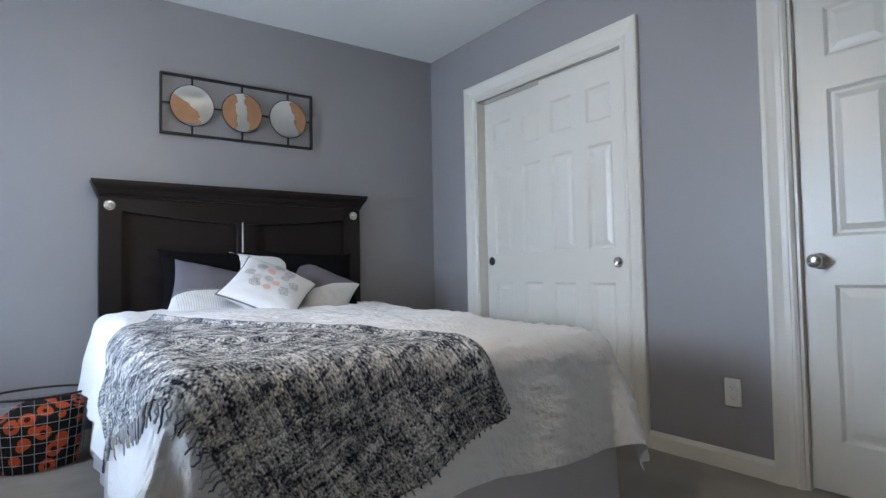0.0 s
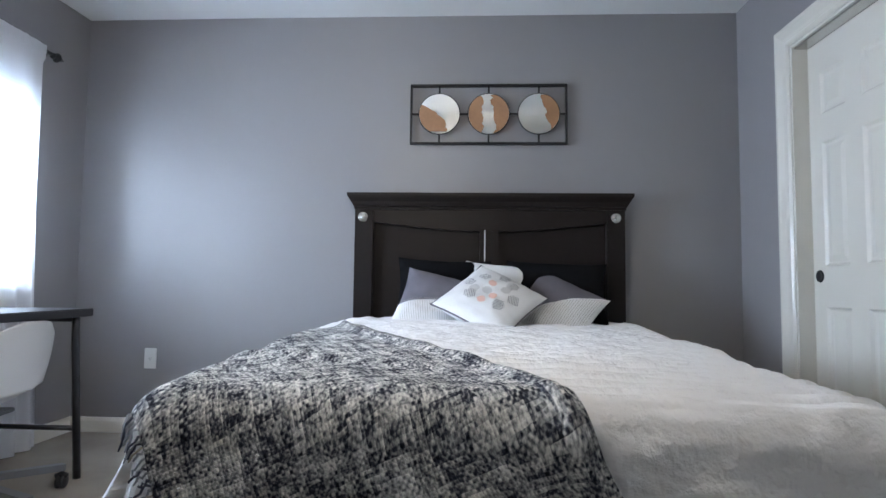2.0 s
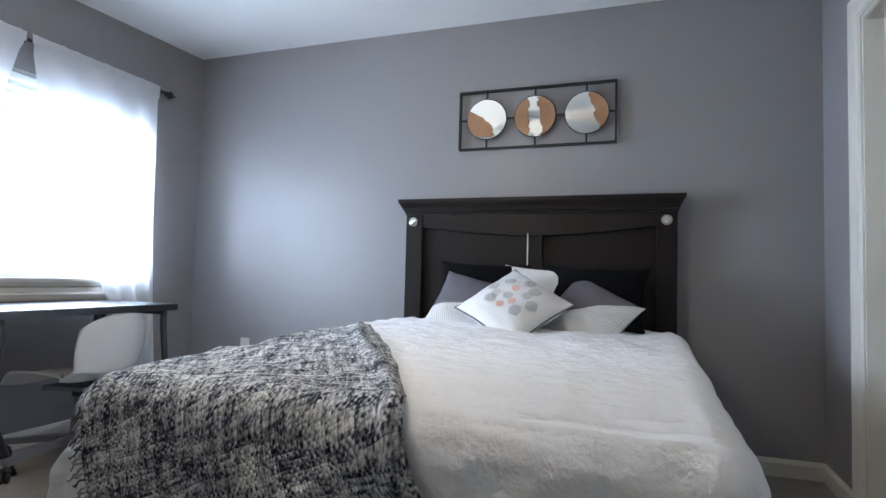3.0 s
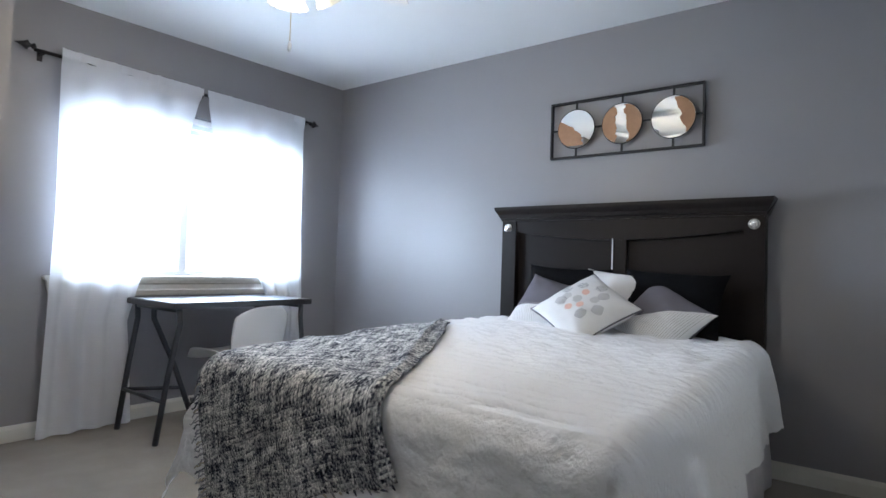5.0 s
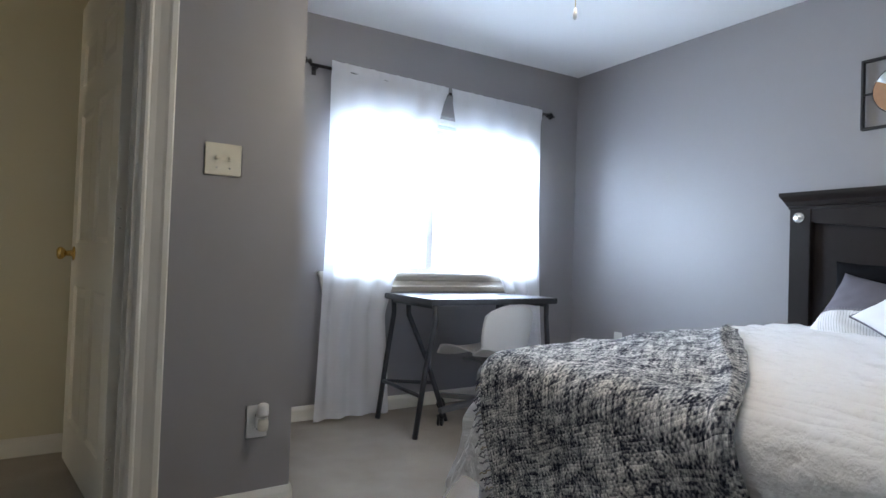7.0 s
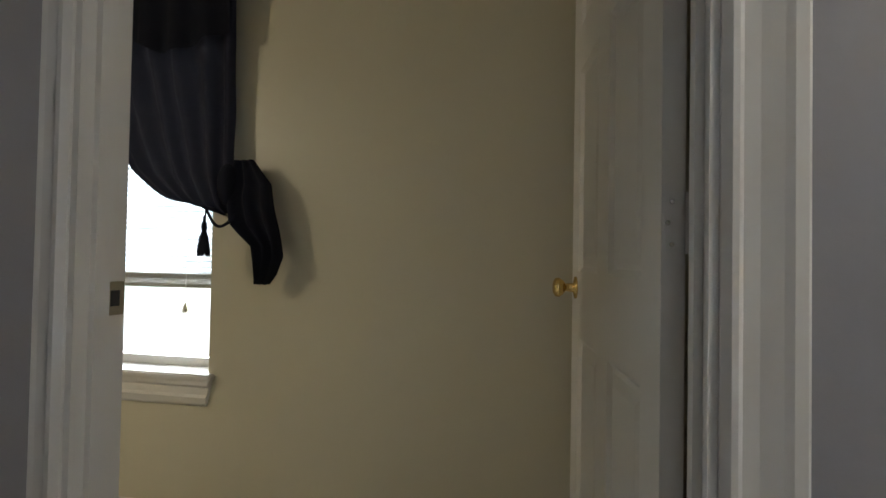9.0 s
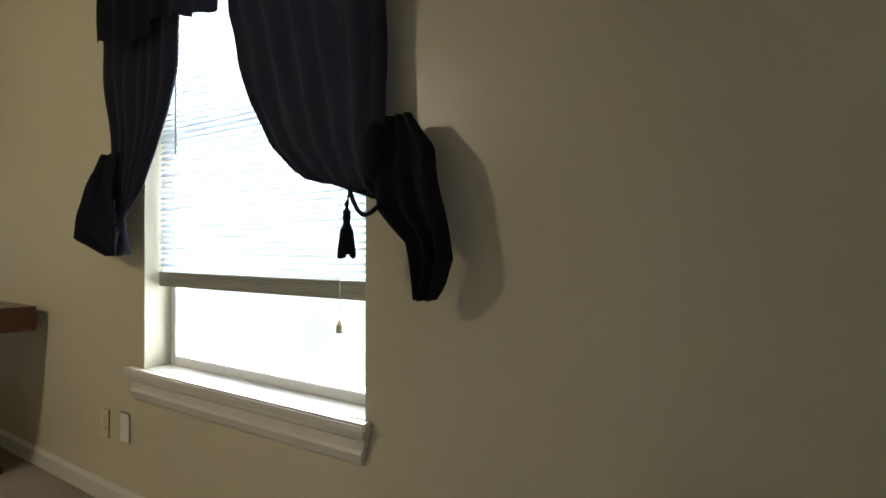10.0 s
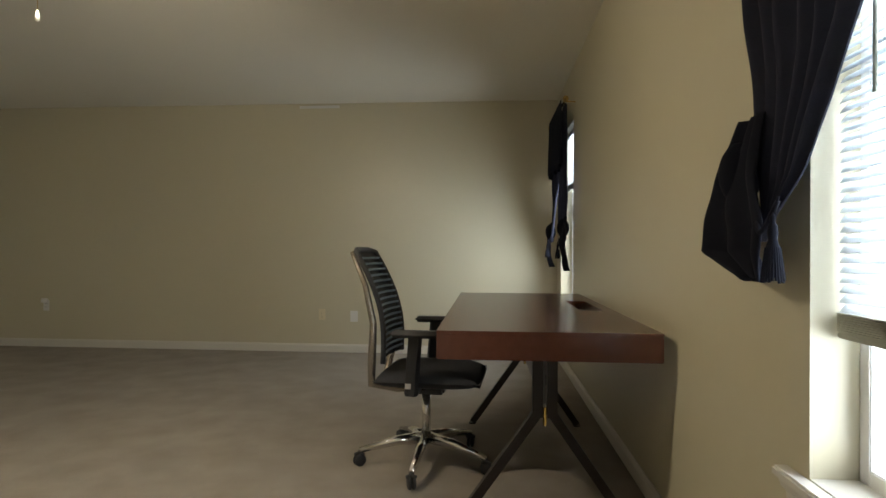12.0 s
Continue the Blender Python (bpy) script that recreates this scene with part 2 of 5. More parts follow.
def tube(bm, pts, r, n=10, caps=True):
    """A round bar along points; r a number or one for each point."""
    pts = [Vector(p) for p in pts]
    rs = r if isinstance(r, (list, tuple)) else [r] * len(pts)
    rings = []
    up = None
    for i, p in enumerate(pts):
        d = (pts[min(i + 1, len(pts) - 1)] - pts[max(i - 1, 0)]).normalized()
        if up is None:
            up = d.orthogonal().normalized()
        up = (up - d * up.dot(d)).normalized()
        side = d.cross(up)
        rings.append([bm.verts.new(p + rs[i] * (math.cos(k * math.tau / n) * up + math.sin(k * math.tau / n) * side)) for k in range(n)])
    for a, c in zip(rings, rings[1:]):
        for k in range(n):
            bm.faces.new((a[k], a[(k + 1) % n], c[(k + 1) % n], c[k]))
    if caps:
        bm.faces.new(rings[0])
        bm.faces.new(rings[-1])
    return bm


def flat_bar(bm, p, q, w, h):
    """A rectangular bar from p to q: w sideways, h upwards."""
    p, q = Vector(p), Vector(q)
    d = (q - p).normalized()
    s = d.cross(Vector((0, 0, 1)))
    s = s.normalized() if s.length > 0.01 else Vector((1, 0, 0))
    u = s.cross(d)
    vs = [[bm.verts.new(o + s * a * w / 2 + u * c * h / 2) for a, c in ((-1, -1), (1, -1), (1, 1), (-1, 1))] for o in (p, q)]
    for k in range(4):
        bm.faces.new((vs[0][k], vs[0][(k + 1) % 4], vs[1][(k + 1) % 4], vs[1][k]))
    bm.faces.new(vs[0])
    bm.faces.new(vs[1])
    return bm


def lathe(bm, prof, n=24, m=Matrix()):
    rings = [[bm.verts.new(m @ Vector((r * math.cos(k * math.tau / n), r * math.sin(k * math.tau / n), z))) for k in range(n)] for r, z in prof]
    for a, c in zip(rings, rings[1:]):
        for k in range(n):
            bm.faces.new((a[k], a[(k + 1) % n], c[(k + 1) % n], c[k]))
    for ring in (rings[0], rings[-1]):
        bm.faces.new(ring)
    return bm


def sheet(fn, nu, nv, thick=0.0, closed=False):
    """A grid of fn(u, v), with u and v from 0 to 1; fn returns the place and, if wanted, the cloth's own metres."""
    bm = bmesh.new()
    uv = bm.loops.layers.uv.new("uv")
    vs, st = [], []
    for j in range(nv + 1):
        row, srow = [], []
        for i in range(nu + 1):
            r = fn(i / nu, j / nv)
            p, t = r if isinstance(r[0], (tuple, Vector)) else (r, (i / nu, j / nv))
            row.append(bm.verts.new(p))
            srow.append(t)
        vs.append(row)
        st.append(srow)
    for j in range(nv):
        for i in range(nu):
            f = bm.faces.new((vs[j][i], vs[j][i + 1], vs[j + 1][i + 1], vs[j + 1][i]))
            for lp, (a, c) in zip(f.loops, ((j, i), (j, i + 1), (j + 1, i + 1), (j + 1, i))):
                lp[uv].uv = st[a][c]
    if thick:
        bmesh.ops.recalc_face_normals(bm, faces=bm.faces[:])
        bmesh.ops.solidify(bm, geom=bm.faces[:], thickness=thick)
    return bm


def prism(bm, poly, m, depth):
    """A flat outline in the local x-z plane, extruded along y."""
    a = [bm.verts.new(m @ Vector((x, 0, z))) for x, z in poly]
    c = [bm.verts.new(m @ Vector((x, depth, z))) for x, z in poly]
    bm.faces.new(a)
    bm.faces.new(c[::-1])
    for k in range(len(poly)):
        bm.faces.new((a[k], c[k], c[(k + 1) % len(poly)], a[(k + 1) % len(poly)]))
    return bm


def lerp(tab, t):
    """Value at t of a short table of (t, value)."""
    tab = sorted(tab)
    if t <= tab[0][0]:
        return tab[0][1]
    for (a, p), (c, q) in zip(tab, tab[1:]):
        if t <= c:
            return p + (q - p) * (t - a) / (c - a)
    return tab[-1][1]


def nz(x, y, z=0.0):
    return noise.noise(Vector((x, y, z)))


# ---- structure ----
WX, HX, EX = -1.17, 3.30, 2.61      # window wall, headboard wall, closet wall
H1, H2 = 2.42, 2.56                 # ceilings
SX = -0.11                          # switch wall face
DA, DB = -0.80, 0.20               # doorway in it
CY = 0.742                          # its outer corner
FY = -6.83                          # far wall of the study


def structure(name, bm, material, label, cat="wall"):
    return tagged(part(name, bm, material), label, cat, kind="structure")


bm = bmesh.new()
bx(bm, -1.6, 5.2, -7.1, 3.6, -0.12, 0)
structure("floor", bm, CARPET, "beige cut-pile carpet over both rooms", "floor")
bm = box(-0.165, EX + .12, -0.91, HX + .12, H1, H1 + .1)
NC = 12
for z_up in (0, .1):
    grid = [[bm.verts.new((-.165 + (WX - .17 + .165) * i / NC, .73 + (HX + .12 - .73) * j / NC,
                           H1 + z_up - .095 * (i / NC) ** .7 * (1 - j / NC))) for i in range(NC + 1)] for j in range(NC + 1)]
    for j in range(NC):
        for i in range(NC):
            bm.faces.new((grid[j][i], grid[j][i + 1], grid[j + 1][i + 1], grid[j + 1][i]))
structure("ceiling_bedroom", bm, CEIL, "white textured bedroom ceiling, sagging a little over the window", "ceiling")
structure("ceiling_study", bx(box(WX - .17, -0.165, FY - .12, 0.73, H2, H2 + .1), -0.165, 5.2, FY - .12, -0.91, H2, H2 + .1), CEIL2, "cream textured study ceiling", "ceiling")
structure("wall_headboard", box(WX - .17, EX + .12, HX, HX + .12, 0, H1), GREY, "grey painted wall behind the bed")
# closet wall with two openings
CL0, CL1, CLH = 1.60, 2.78, 2.0
D20, D21 = 0.075, 0.828
bm = bmesh.new()
for y0, y1, z0, z1 in ((-0.91, D20, 0, H1), (D20, D21, CLH, H1), (D21, CL0, 0, H1), (CL0, CL1, CLH, H1), (CL1, HX, 0, H1)):
    bx(bm, EX, EX + .12, y0, y1, z0, z1)
structure("wall_closet", bm, GREY, "grey painted wall with closet and door openings")
structure("wall_closet_back", bx(box(EX + .7, EX + .8, -0.91, HX + .12, 0, H1), EX + .12, EX + .7, 1.2, 1.3, 0, H1), GREY, "plain grey wall inside the closet")
structure("wall_south", box(SX - .055, EX + .12, -0.91, -0.85, 0, H1), GREY, "grey painted wall opposite the bed")
structure("wall_study_north", box(SX - .055, 5.2, -0.97, -0.91, 0, H2), BEIGE, "beige painted study wall")
bm = bmesh.new()
for y0, y1, z0, z1 in ((-0.85, DA, 0, H1), (DA, DB, 2.03, H1), (DB, CY, 0, H1)):
    bx(bm, SX - .055, SX, y0, y1, z0, z1)
structure("wall_switch", bm, GREY, "grey painted wall with doorway and light switch")
bm = bmesh.new()
for y0, y1, z0, z1 in ((-0.97, DA, 0, H2), (DA, DB, 2.03, H2), (DB, 0.675, 0, H2)):
    bx(bm, SX - .11, SX - .055, y0, y1, z0, z1)
structure("wall_study_door", bm, BEIGE, "beige painted study wall with doorway")
structure("wall_alcove", box(WX, SX - .055, 0.73, CY, 0, H1), GREY, "grey painted side wall of the window alcove")
structure("wall_study_end", box(WX, SX - .055, 0.675, 0.73, 0, H2), BEIGE, "beige painted end wall of the study")
W0, W1, WZ0, WZ1 = 1.30, 2.83, 0.855, 1.90
bm = bmesh.new()
for y0, y1, z0, z1 in ((0.73, W0, 0, H1), (W0, W1, 0, WZ0), (W0, W1, WZ1, H1), (W1, HX, 0, H1)):
    bx(bm, WX - .17, WX, y0, y1, z0, z1)
structure("wall_window", bm, GREY, "grey painted wall with wide window")
S0, S1, SZ0, SZ1 = -2.368, -1.262, 0.562, 2.12
T0, T1 = -6.52, -5.77
bm = bmesh.new()
for y0, y1, z0, z1 in ((FY, T0, 0, H2), (T0, T1, 0, SZ0), (T0, T1, SZ1, H2), (T1, S0, 0, H2), (S0, S1, 0, SZ0), (S0, S1, SZ1, H2), (S1, 0.73, 0, H2)):
    bx(bm, WX - .17, WX, y0, y1, z0, z1)
structure("wall_study_window", bm, BEIGE, "beige painted study wall with two windows")
structure("wall_study_far", box(WX - .17, 5.2, FY - .12, FY, 0, H2), BEIGE, "beige painted far wall of the study")
structure("wall_study_east", box(5.1, 5.2, FY, -0.97, 0, H2), BEIGE, "beige painted side wall of the study")


def base_run(name, p, q, nrm, h=0.083):
    """A baseboard with an eased top along p to q; nrm points into the room."""
    bm = bmesh.new()
    p, q, nv = Vector((*p, 0)), Vector((*q, 0)), Vector((*nrm, 0))
    prof = [(0, 0), (.014, 0), (.014, h - .02), (.011, h - .012), (.006, h), (0, h)]
    a = [bm.verts.new(p + nv * (d + .001) + Vector((0, 0, z))) for d, z in prof]
    c = [bm.verts.new(q + nv * (d + .001) + Vector((0, 0, z))) for d, z in prof]
    bm.faces.new(a)
    bm.faces.new(c)
    for k in range(len(prof)):
        bm.faces.new((a[k], a[(k + 1) % 6], c[(k + 1) % 6], c[k]))
    return tagged(part(name, bm, TRIM), "white painted baseboard along the wall", "baseboard", kind="structure")


for p, q, nv in (((WX, HX), (EX, HX), (0, -1)), ((WX, CY), (WX, HX), (1, 0)), ((EX, D21 + .1), (EX, CL0 - .1), (-1, 0)), ((EX, CL1 + .1), (EX, HX), (-1, 0)),
                 ((SX, DB + .105), (SX, CY), (1, 0)), ((WX, CY), (SX, CY), (0, 1)), ((SX, -.85), (EX, -.85), (0, 1)),
                 ((WX, FY), (WX, 0.675), (1, 0)), ((WX, FY), (5.1, FY), (0, 1)), ((WX, .675), (SX - .11, .675), (0, -1))):
    base_run("baseboard", p, q, nv)


def casing(name, x, side, y0, y1, top, w, label):
    """A moulded door casing on the plane x, facing side (+1 or -1), round an opening."""
    root = thing(name, label, "door casing", kind="structure")
    prof = [(0, .006), (.12, .014), (.2, .014), (.26, .009), (.45, .011), (.7, .018), (.8, .022), (.95, .022), (1, .016)]
    for nm, kind in (("left_jamb_casing", 0), ("right_jamb_casing", 1), ("head_casing", 2)):
        bm = bmesh.new()
        rows = []
        for f, d in prof:
            o = f * w
            xx = x + side * (d + .0005)
            if kind == 0:
                pts = ((xx, y0 - o, 0), (xx, y0 - o, top + o))
            elif kind == 1:
                pts = ((xx, y1 + o, 0), (xx, y1 + o, top + o))
            else:
                pts = ((xx, y0 - o, top + o), (xx, y1 + o, top + o))
            rows.append([bm.verts.new(p) for p in pts])
        for a, c in zip(rows, rows[1:]):
            bm.faces.new((a[0], a[1], c[1], c[0]))
        first, last = rows[0], rows[-1]
        for r in (first, last):
            bk = [bm.verts.new((x + side * .0005, v.co.y, v.co.z)) for v in r]
            bm.faces.new((r[0], r[1], bk[1], bk[0]))
        part(nm, bm, TRIM, root)
    return root


casing("door_casing", SX, 1, DA + .004, DB - .004, 2.026, 0.10, "white moulded casing round the study doorway")
casing("door_casing", SX - .11, -1, DA + .004, DB - .004, 2.026, 0.09, "white moulded casing on the study side of the doorway")
casing("closet_casing", EX, -1, CL0, CL1, CLH, 0.1, "white moulded casing round the closet doors")
casing("door_casing", EX, -1, D20, D21, CLH, 0.105, "white moulded casing round the closed side door")
bm = bmesh.new()
bx(bm, SX - .11, SX, DA, DA + .016, 0, 2.03)
bx(bm, SX - .11, SX, DB - .016, DB, 0, 2.03)
bx(bm, SX - .11, SX, DA + .016, DB - .016, 2.014, 2.03)
bx(bm, SX - .062, SX - .03, DA + .016, DA + .028, 0, 2.014)
bx(bm, SX - .062, SX - .03, DB - .028, DB - .016, 0, 2.014)
frame1 = structure("door_frame", bm, TRIM, "white painted wooden door jamb with stop", "door frame")
bm = box(SX - .107, SX - .066, DA + .016, DA + .0185, 0.878, 0.938, bevel=.001)
bx(bm, SX - .07, SX - .058, DA + .016, DA + .021, 0.895, 0.922, bevel=.002)
strike = tagged(part("strike_plate", bm, SATIN), "tarnished metal strike plate on the door jamb", "strike plate")
bm = box(SX - .095, SX - .075, DA + .0186, DA + .0192, 0.894, 0.922)
part("latch_hole", bm, DARK_SLOT, strike)
bm = bmesh.new()
for y0, y1 in ((CL0, CL1), (D20, D21)):
    for yy in (y0, y1 - .012):
        bx(bm, EX + .0, EX + .12, yy, yy + .012, 0, CLH)
    bx(bm, EX, EX + .12, y0 + .012, y1 - .012, CLH - .012, CLH)
structure("closet_frame", bm, TRIM, "white painted jambs of the closet and side door", "door frame")


def panel_door(name, w, h, label, cat, m, th=0.035, kind="", mid=0.11):
    """A six-panel door: local x across from 0 to w, y through, z up."""
    root = thing(name, label, cat, m, kind=kind)
    st = 0.105 if w > .7 else 0.085
    cols = ((st, w / 2 - mid / 2), (w / 2 + mid / 2, w - st))
    rws = ((0.19, 0.77), (0.95, 1.505), (1.63, 1.82))
    bm = bmesh.new()
    xs = [0, cols[0][0], cols[0][1], cols[1][0], cols[1][1], w]
    zs = [0] + [q for r in rws for q in r] + [h]
    for a, c in ((0, 1), (2, 3), (4, 5)):
        bx(bm, xs[a], xs[c], 0, th, 0, h)
    for a, c in ((0, 1), (2, 3), (4, 5), (6, 7)):
        for x0, x1 in cols:
            bx(bm, x0, x1, 0, th, zs[a], zs[c])
    part("door_slab", bm, TRIM, root)
    for x0, x1 in cols:
        for z0, z1 in rws:
            bm = bmesh.new()
            for y, s in ((th - .0005, 1), (.0005, -1)):
                loops = []
                for ins, dep in ((0, 0), (.012, .009), (.022, .009), (.045, .003)):
                    loops.append([bm.verts.new((xx, y - s * dep, zz)) for xx, zz in ((x0 + ins, z0 + ins), (x1 - ins, z0 + ins), (x1 - ins, z1 - ins), (x0 + ins, z1 - ins))])
                for a, c in zip(loops, loops[1:]):
                    for k in range(4):
                        bm.faces.new((a[k], a[(k + 1) % 4], c[(k + 1) % 4], c[k]))
                bm.faces.new(loops[-1])
            part("panel", bm, TRIM, root)
    return root


def cup_pull(parent, m, material=None):
    bm = lathe(bmesh.new(), [(.0005, .001), (.018, .0015), (.02, .004), (.027, .004), (.028, .0)], 24, m)
    part("finger_pull", bm, material or SATIN, parent, "round metal finger pull", True)


# sliding closet doors: faces look to -x
R_OUT = Matrix.Rotation(radians(90), 4, "Z")
d = panel_door("closet_door", 0.60, 1.965, "white six-panel sliding closet door in its track", "closet door", Matrix.Translation((EX + .062, CL0 + .012, .012)) @ R_OUT, 0.035, mid=.1)
cup_pull(d, Matrix.Translation((0.065, .035, 0.875)) @ Matrix.Rotation(radians(-90), 4, "X"))
d = panel_door("closet_door", 0.60, 1.965, "white six-panel sliding closet door behind its pair", "closet door", Matrix.Translation((EX + .108, CL1 - .612, .012)) @ R_OUT, 0.035, mid=.1)
cup_pull(d, Matrix.Translation((0.555, .035, 0.905)) @ Matrix.Rotation(radians(-90), 4, "X"), IRON)
bm = box(EX + .012, EX + .11, CL0 + .012, CL1 - .012, 1.979, 1.988)
tagged(part("sliding_track", bm, SATIN), "grey metal track over the closet doors", "door track", kind="structure")

KNOB_PROF = [(.0005, .0), (.031, .0), (.031, .004), (.013, .008), (.011, .03), (.02, .036), (.0275, .048), (.026, .058), (.016, .064), (.0005, .0645)]


def knob(parent, m, material, label):
    part("door_knob", lathe(bmesh.new(), KNOB_PROF, 24, m), material, parent, label, True)


d = panel_door("door_2", 0.727, 1.975, "closed white six-panel door with satin knob", "door", Matrix.Translation((EX + .058, D20 + .014, .01)) @ R_OUT, kind="structure")
knob(d, Matrix.Translation((0.667, .035, 0.86)) @ Matrix.Rotation(radians(-90), 4, "X"), SATIN, "round satin nickel knob")

# study door, standing open into the study
dm = Matrix.Translation((SX - .118, DB - .022, .012)) @ Matrix.Rotation(radians(188.5), 4, "Z")
d = panel_door("door_1", 0.82, 2.0, "open white six-panel door with brass knob", "door", dm, kind="structure")
knob(d, Matrix.Translation((0.755, .035, 0.905)) @ Matrix.Rotation(radians(-90), 4, "X"), BRASS, "round polished brass knob")
knob(d, Matrix.Translation((0.755, 0, 0.905)) @ Matrix.Rotation(radians(90), 4, "X"), BRASS, "round polished brass knob")
for zc in (0.22, 1.035, 1.82):
    bm = box(-.0022, -.0004, .002, .033, zc - .045, zc + .045, bevel=.0006)
    tube(bm, [(-.006, -.004, zc - .046), (-.006, -.004, zc + .046)], .006, 10)
    hg = part("hinge", bm, TRIM, d, "white painted butt hinge")
    bm = bmesh.new()
    for dz in (-.032, 0, .032):
        lathe(bm, [(.0005, 0), (.004, .0), (.0035, .0012), (.0005, .0014)], 10, Matrix.Translation((-.0022, .02 + (.006 if dz == 0 else 0), zc + dz)) @ Matrix.Rotation(radians(-90), 4, "Y"))
    part("screws", bm, SATIN, hg)


def window(name, y0, y1, z0, z1, label, mullion=None, rail=None):
    """A white window in the window wall: frame, panes, sash bars, stool and apron."""
    root = thing(name, label, "window", kind="structure")
    xf = WX - .10
    bm = bmesh.new()
    fw = .035
    for a in ((y0, y0 + fw, z0, z1), (y1 - fw, y1, z0, z1), (y0 + fw, y1 - fw, z0, z0 + fw), (y0 + fw, y1 - fw, z1 - fw, z1)):
        bx(bm, xf - .06, xf, *a, bevel=.003)
    part("window_frame", bm, WHITE_PL, root)
    if mullion:
        part("mullion", box(xf - .05, xf - .004, mullion - .025, mullion + .025, z0 + fw, z1 - fw, bevel=.003), WHITE_PL, root)
    if rail:
        part("meeting_rail", box(xf - .05, xf + .004, y0 + fw, y1 - fw, rail - .02, rail + .02, bevel=.003), WHITE_PL, root)
    halves = [(y0 + fw, mullion - .025), (mullion + .025, y1 - fw)] if mullion else [(y0 + fw, y1 - fw)]
    levels = [(z0 + fw, rail - .02), (rail + .02, z1 - fw)] if rail else [(z0 + fw, z1 - fw)]
    for a, c in halves:
        for p, q in levels:
            g = part("pane", box(xf - .034, xf - .03, a, c, p, q), GLASS, root)
            g.visible_shadow = False
    part("window_sill", bx(box(WX, WX + .04, y0 - .085, y1 + .03, z0 - .022, z0 + .002, bevel=.006), WX - .10, WX, y0 + .001, y1 - .001, z0 - .001, z0 + .002), TRIM, root)
    bm = bmesh.new()
    prof = [(.0, -.022), (.03, -.022), (.026, -.04), (.016, -.05), (.016, -.075), (.022, -.085), (.014, -.11), (.008, -.118), (.0, -.118)]
    ends = []
    for yy, t in ((y0 - .07, 1), (y1 + .018, -1)):
        ends.append([bm.verts.new((WX + dx + .0005, yy + t * (.02 * (-.022 - dz) / .096), z0 + dz)) for dx, dz in prof])
    for k in range(len(prof)):
        q = (k + 1) % len(prof)
        bm.faces.new((ends[0][k], ends[0][q], ends[1][q], ends[1][k]))
    bm.faces.new(ends[0])
    bm.faces.new(ends[1])
    part("apron", bm, TRIM, root)
    return root


window("window_1", W0, W1, WZ0, WZ1, "wide white sliding window with sill", mullion=2.04)
window("window_2", S0, S1, SZ0, SZ1, "white single-hung study window with deep sill", rail=1.44)
window("window_3", T0, T1, SZ0, SZ1, "narrow white study window beyond the desk", rail=1.40)


def blind(name, y0, y1, top, bottom, pitch, stack, label, depth=0.024, tilt=30, x=None):
    """A horizontal blind: head rail, each slat, bottom rail, cords."""
    root = thing(name, label, "window blind")
    x = WX - .06 if x is None else x
    part("head_rail", box(x - .018, x + .018, y0, y1, top - .035, top, bevel=.003), SLAT, root)
    bm = bmesh.new()
    c, s = math.cos(radians(tilt)) * depth / 2, math.sin(radians(tilt)) * depth / 2
    pr = [(-c, s), (0, .0022), (c, -s)]
    ends = [[bm.verts.new((dx, yy, dz)) for dx, dz in pr] for yy in (y0 + .003, y1 - .003)]
    for k in range(2):
        bm.faces.new((ends[0][k], ends[0][k + 1], ends[1][k + 1], ends[1][k]))
    first = part("slat", bm, BLIND_T, root)
    z = top - .05
    first.location = (x, 0, z)
    k = 0
    while z - pitch > bottom + .03:
        z -= pitch
        o = new("slat", first.data)
        o.parent = root
        o.location = (x, 0, z)
        k += 1
    for i in range(stack):
        part("stacked_slat", box(x - depth / 2, x + depth / 2, y0 + .003, y1 - .003, bottom + .014 + i * .0045, bottom + .0172 + i * .0045), RAIL, root)
    part("bottom_rail", box(x - depth / 2, x + depth / 2, y0 + .002, y1 - .002, bottom, bottom + .013, bevel=.003), RAIL if stack else SLAT, root)
    return root


bd = blind("window_blind", W0 + .01, W1 - .01, WZ1 - .005, 1.705, 0.04, 0, "white slatted blind drawn up behind sheer curtains", depth=.045, tilt=58)
bd = blind("window_blind", S0 + .008, S1 - .008, SZ1 - .005, 0.868, 0.021, 9, "white slatted blind lowered most of the way", tilt=50)
bm = tube(bmesh.new(), [(WX - .04, -1.395, 2.08), (WX - .04, -1.395, .83)], .0012, 6)
part("lift_cord", bm, SLAT, bd)
part("cord_tassel", lathe(bmesh.new(), [(.001, 0), (.012, 0), (.010, .02), (.004, .035), (.001, .037)], 12, Matrix.Translation((WX - .04, -1.395, .775))), IVORY, bd, "small gold cord tassel", True)
bm = tube(bmesh.new(), [(WX - .035, -2.22, 2.08), (WX - .035, -2.22, 1.35)], .004, 8)
part("tilt_wand", bm, RAIL, bd)
blind("window_blind", T0 + .008, T1 - .008, SZ1 - .005, 1.6, 0.021, 9, "white slatted blind half raised in the far window")

# overcast brightness far outside the windows, with pale lawn below
HAZE = bpy.data.materials.new("bright_hazy_distance")
HAZE.use_nodes = True
n, l = nodes_of(HAZE)
_b = n["Principled BSDF"]
tc, nt_ = n.new("ShaderNodeTexCoord"), n.new("ShaderNodeTexNoise")
nt_.inputs["Scale"].default_value = 0.35
rp = n.new("ShaderNodeValToRGB")
rp.color_ramp.elements[0].color, rp.color_ramp.elements[1].color = (0.72, 0.92, 0.86, 1), (0.96, 1.0, 1.0, 1)
rp.color_ramp.elements[0].position, rp.color_ramp.elements[1].position = 0.36, 0.5
l.new(tc.outputs["Object"], nt_.inputs["Vector"])
l.new(nt_.outputs[0], rp.inputs[0])
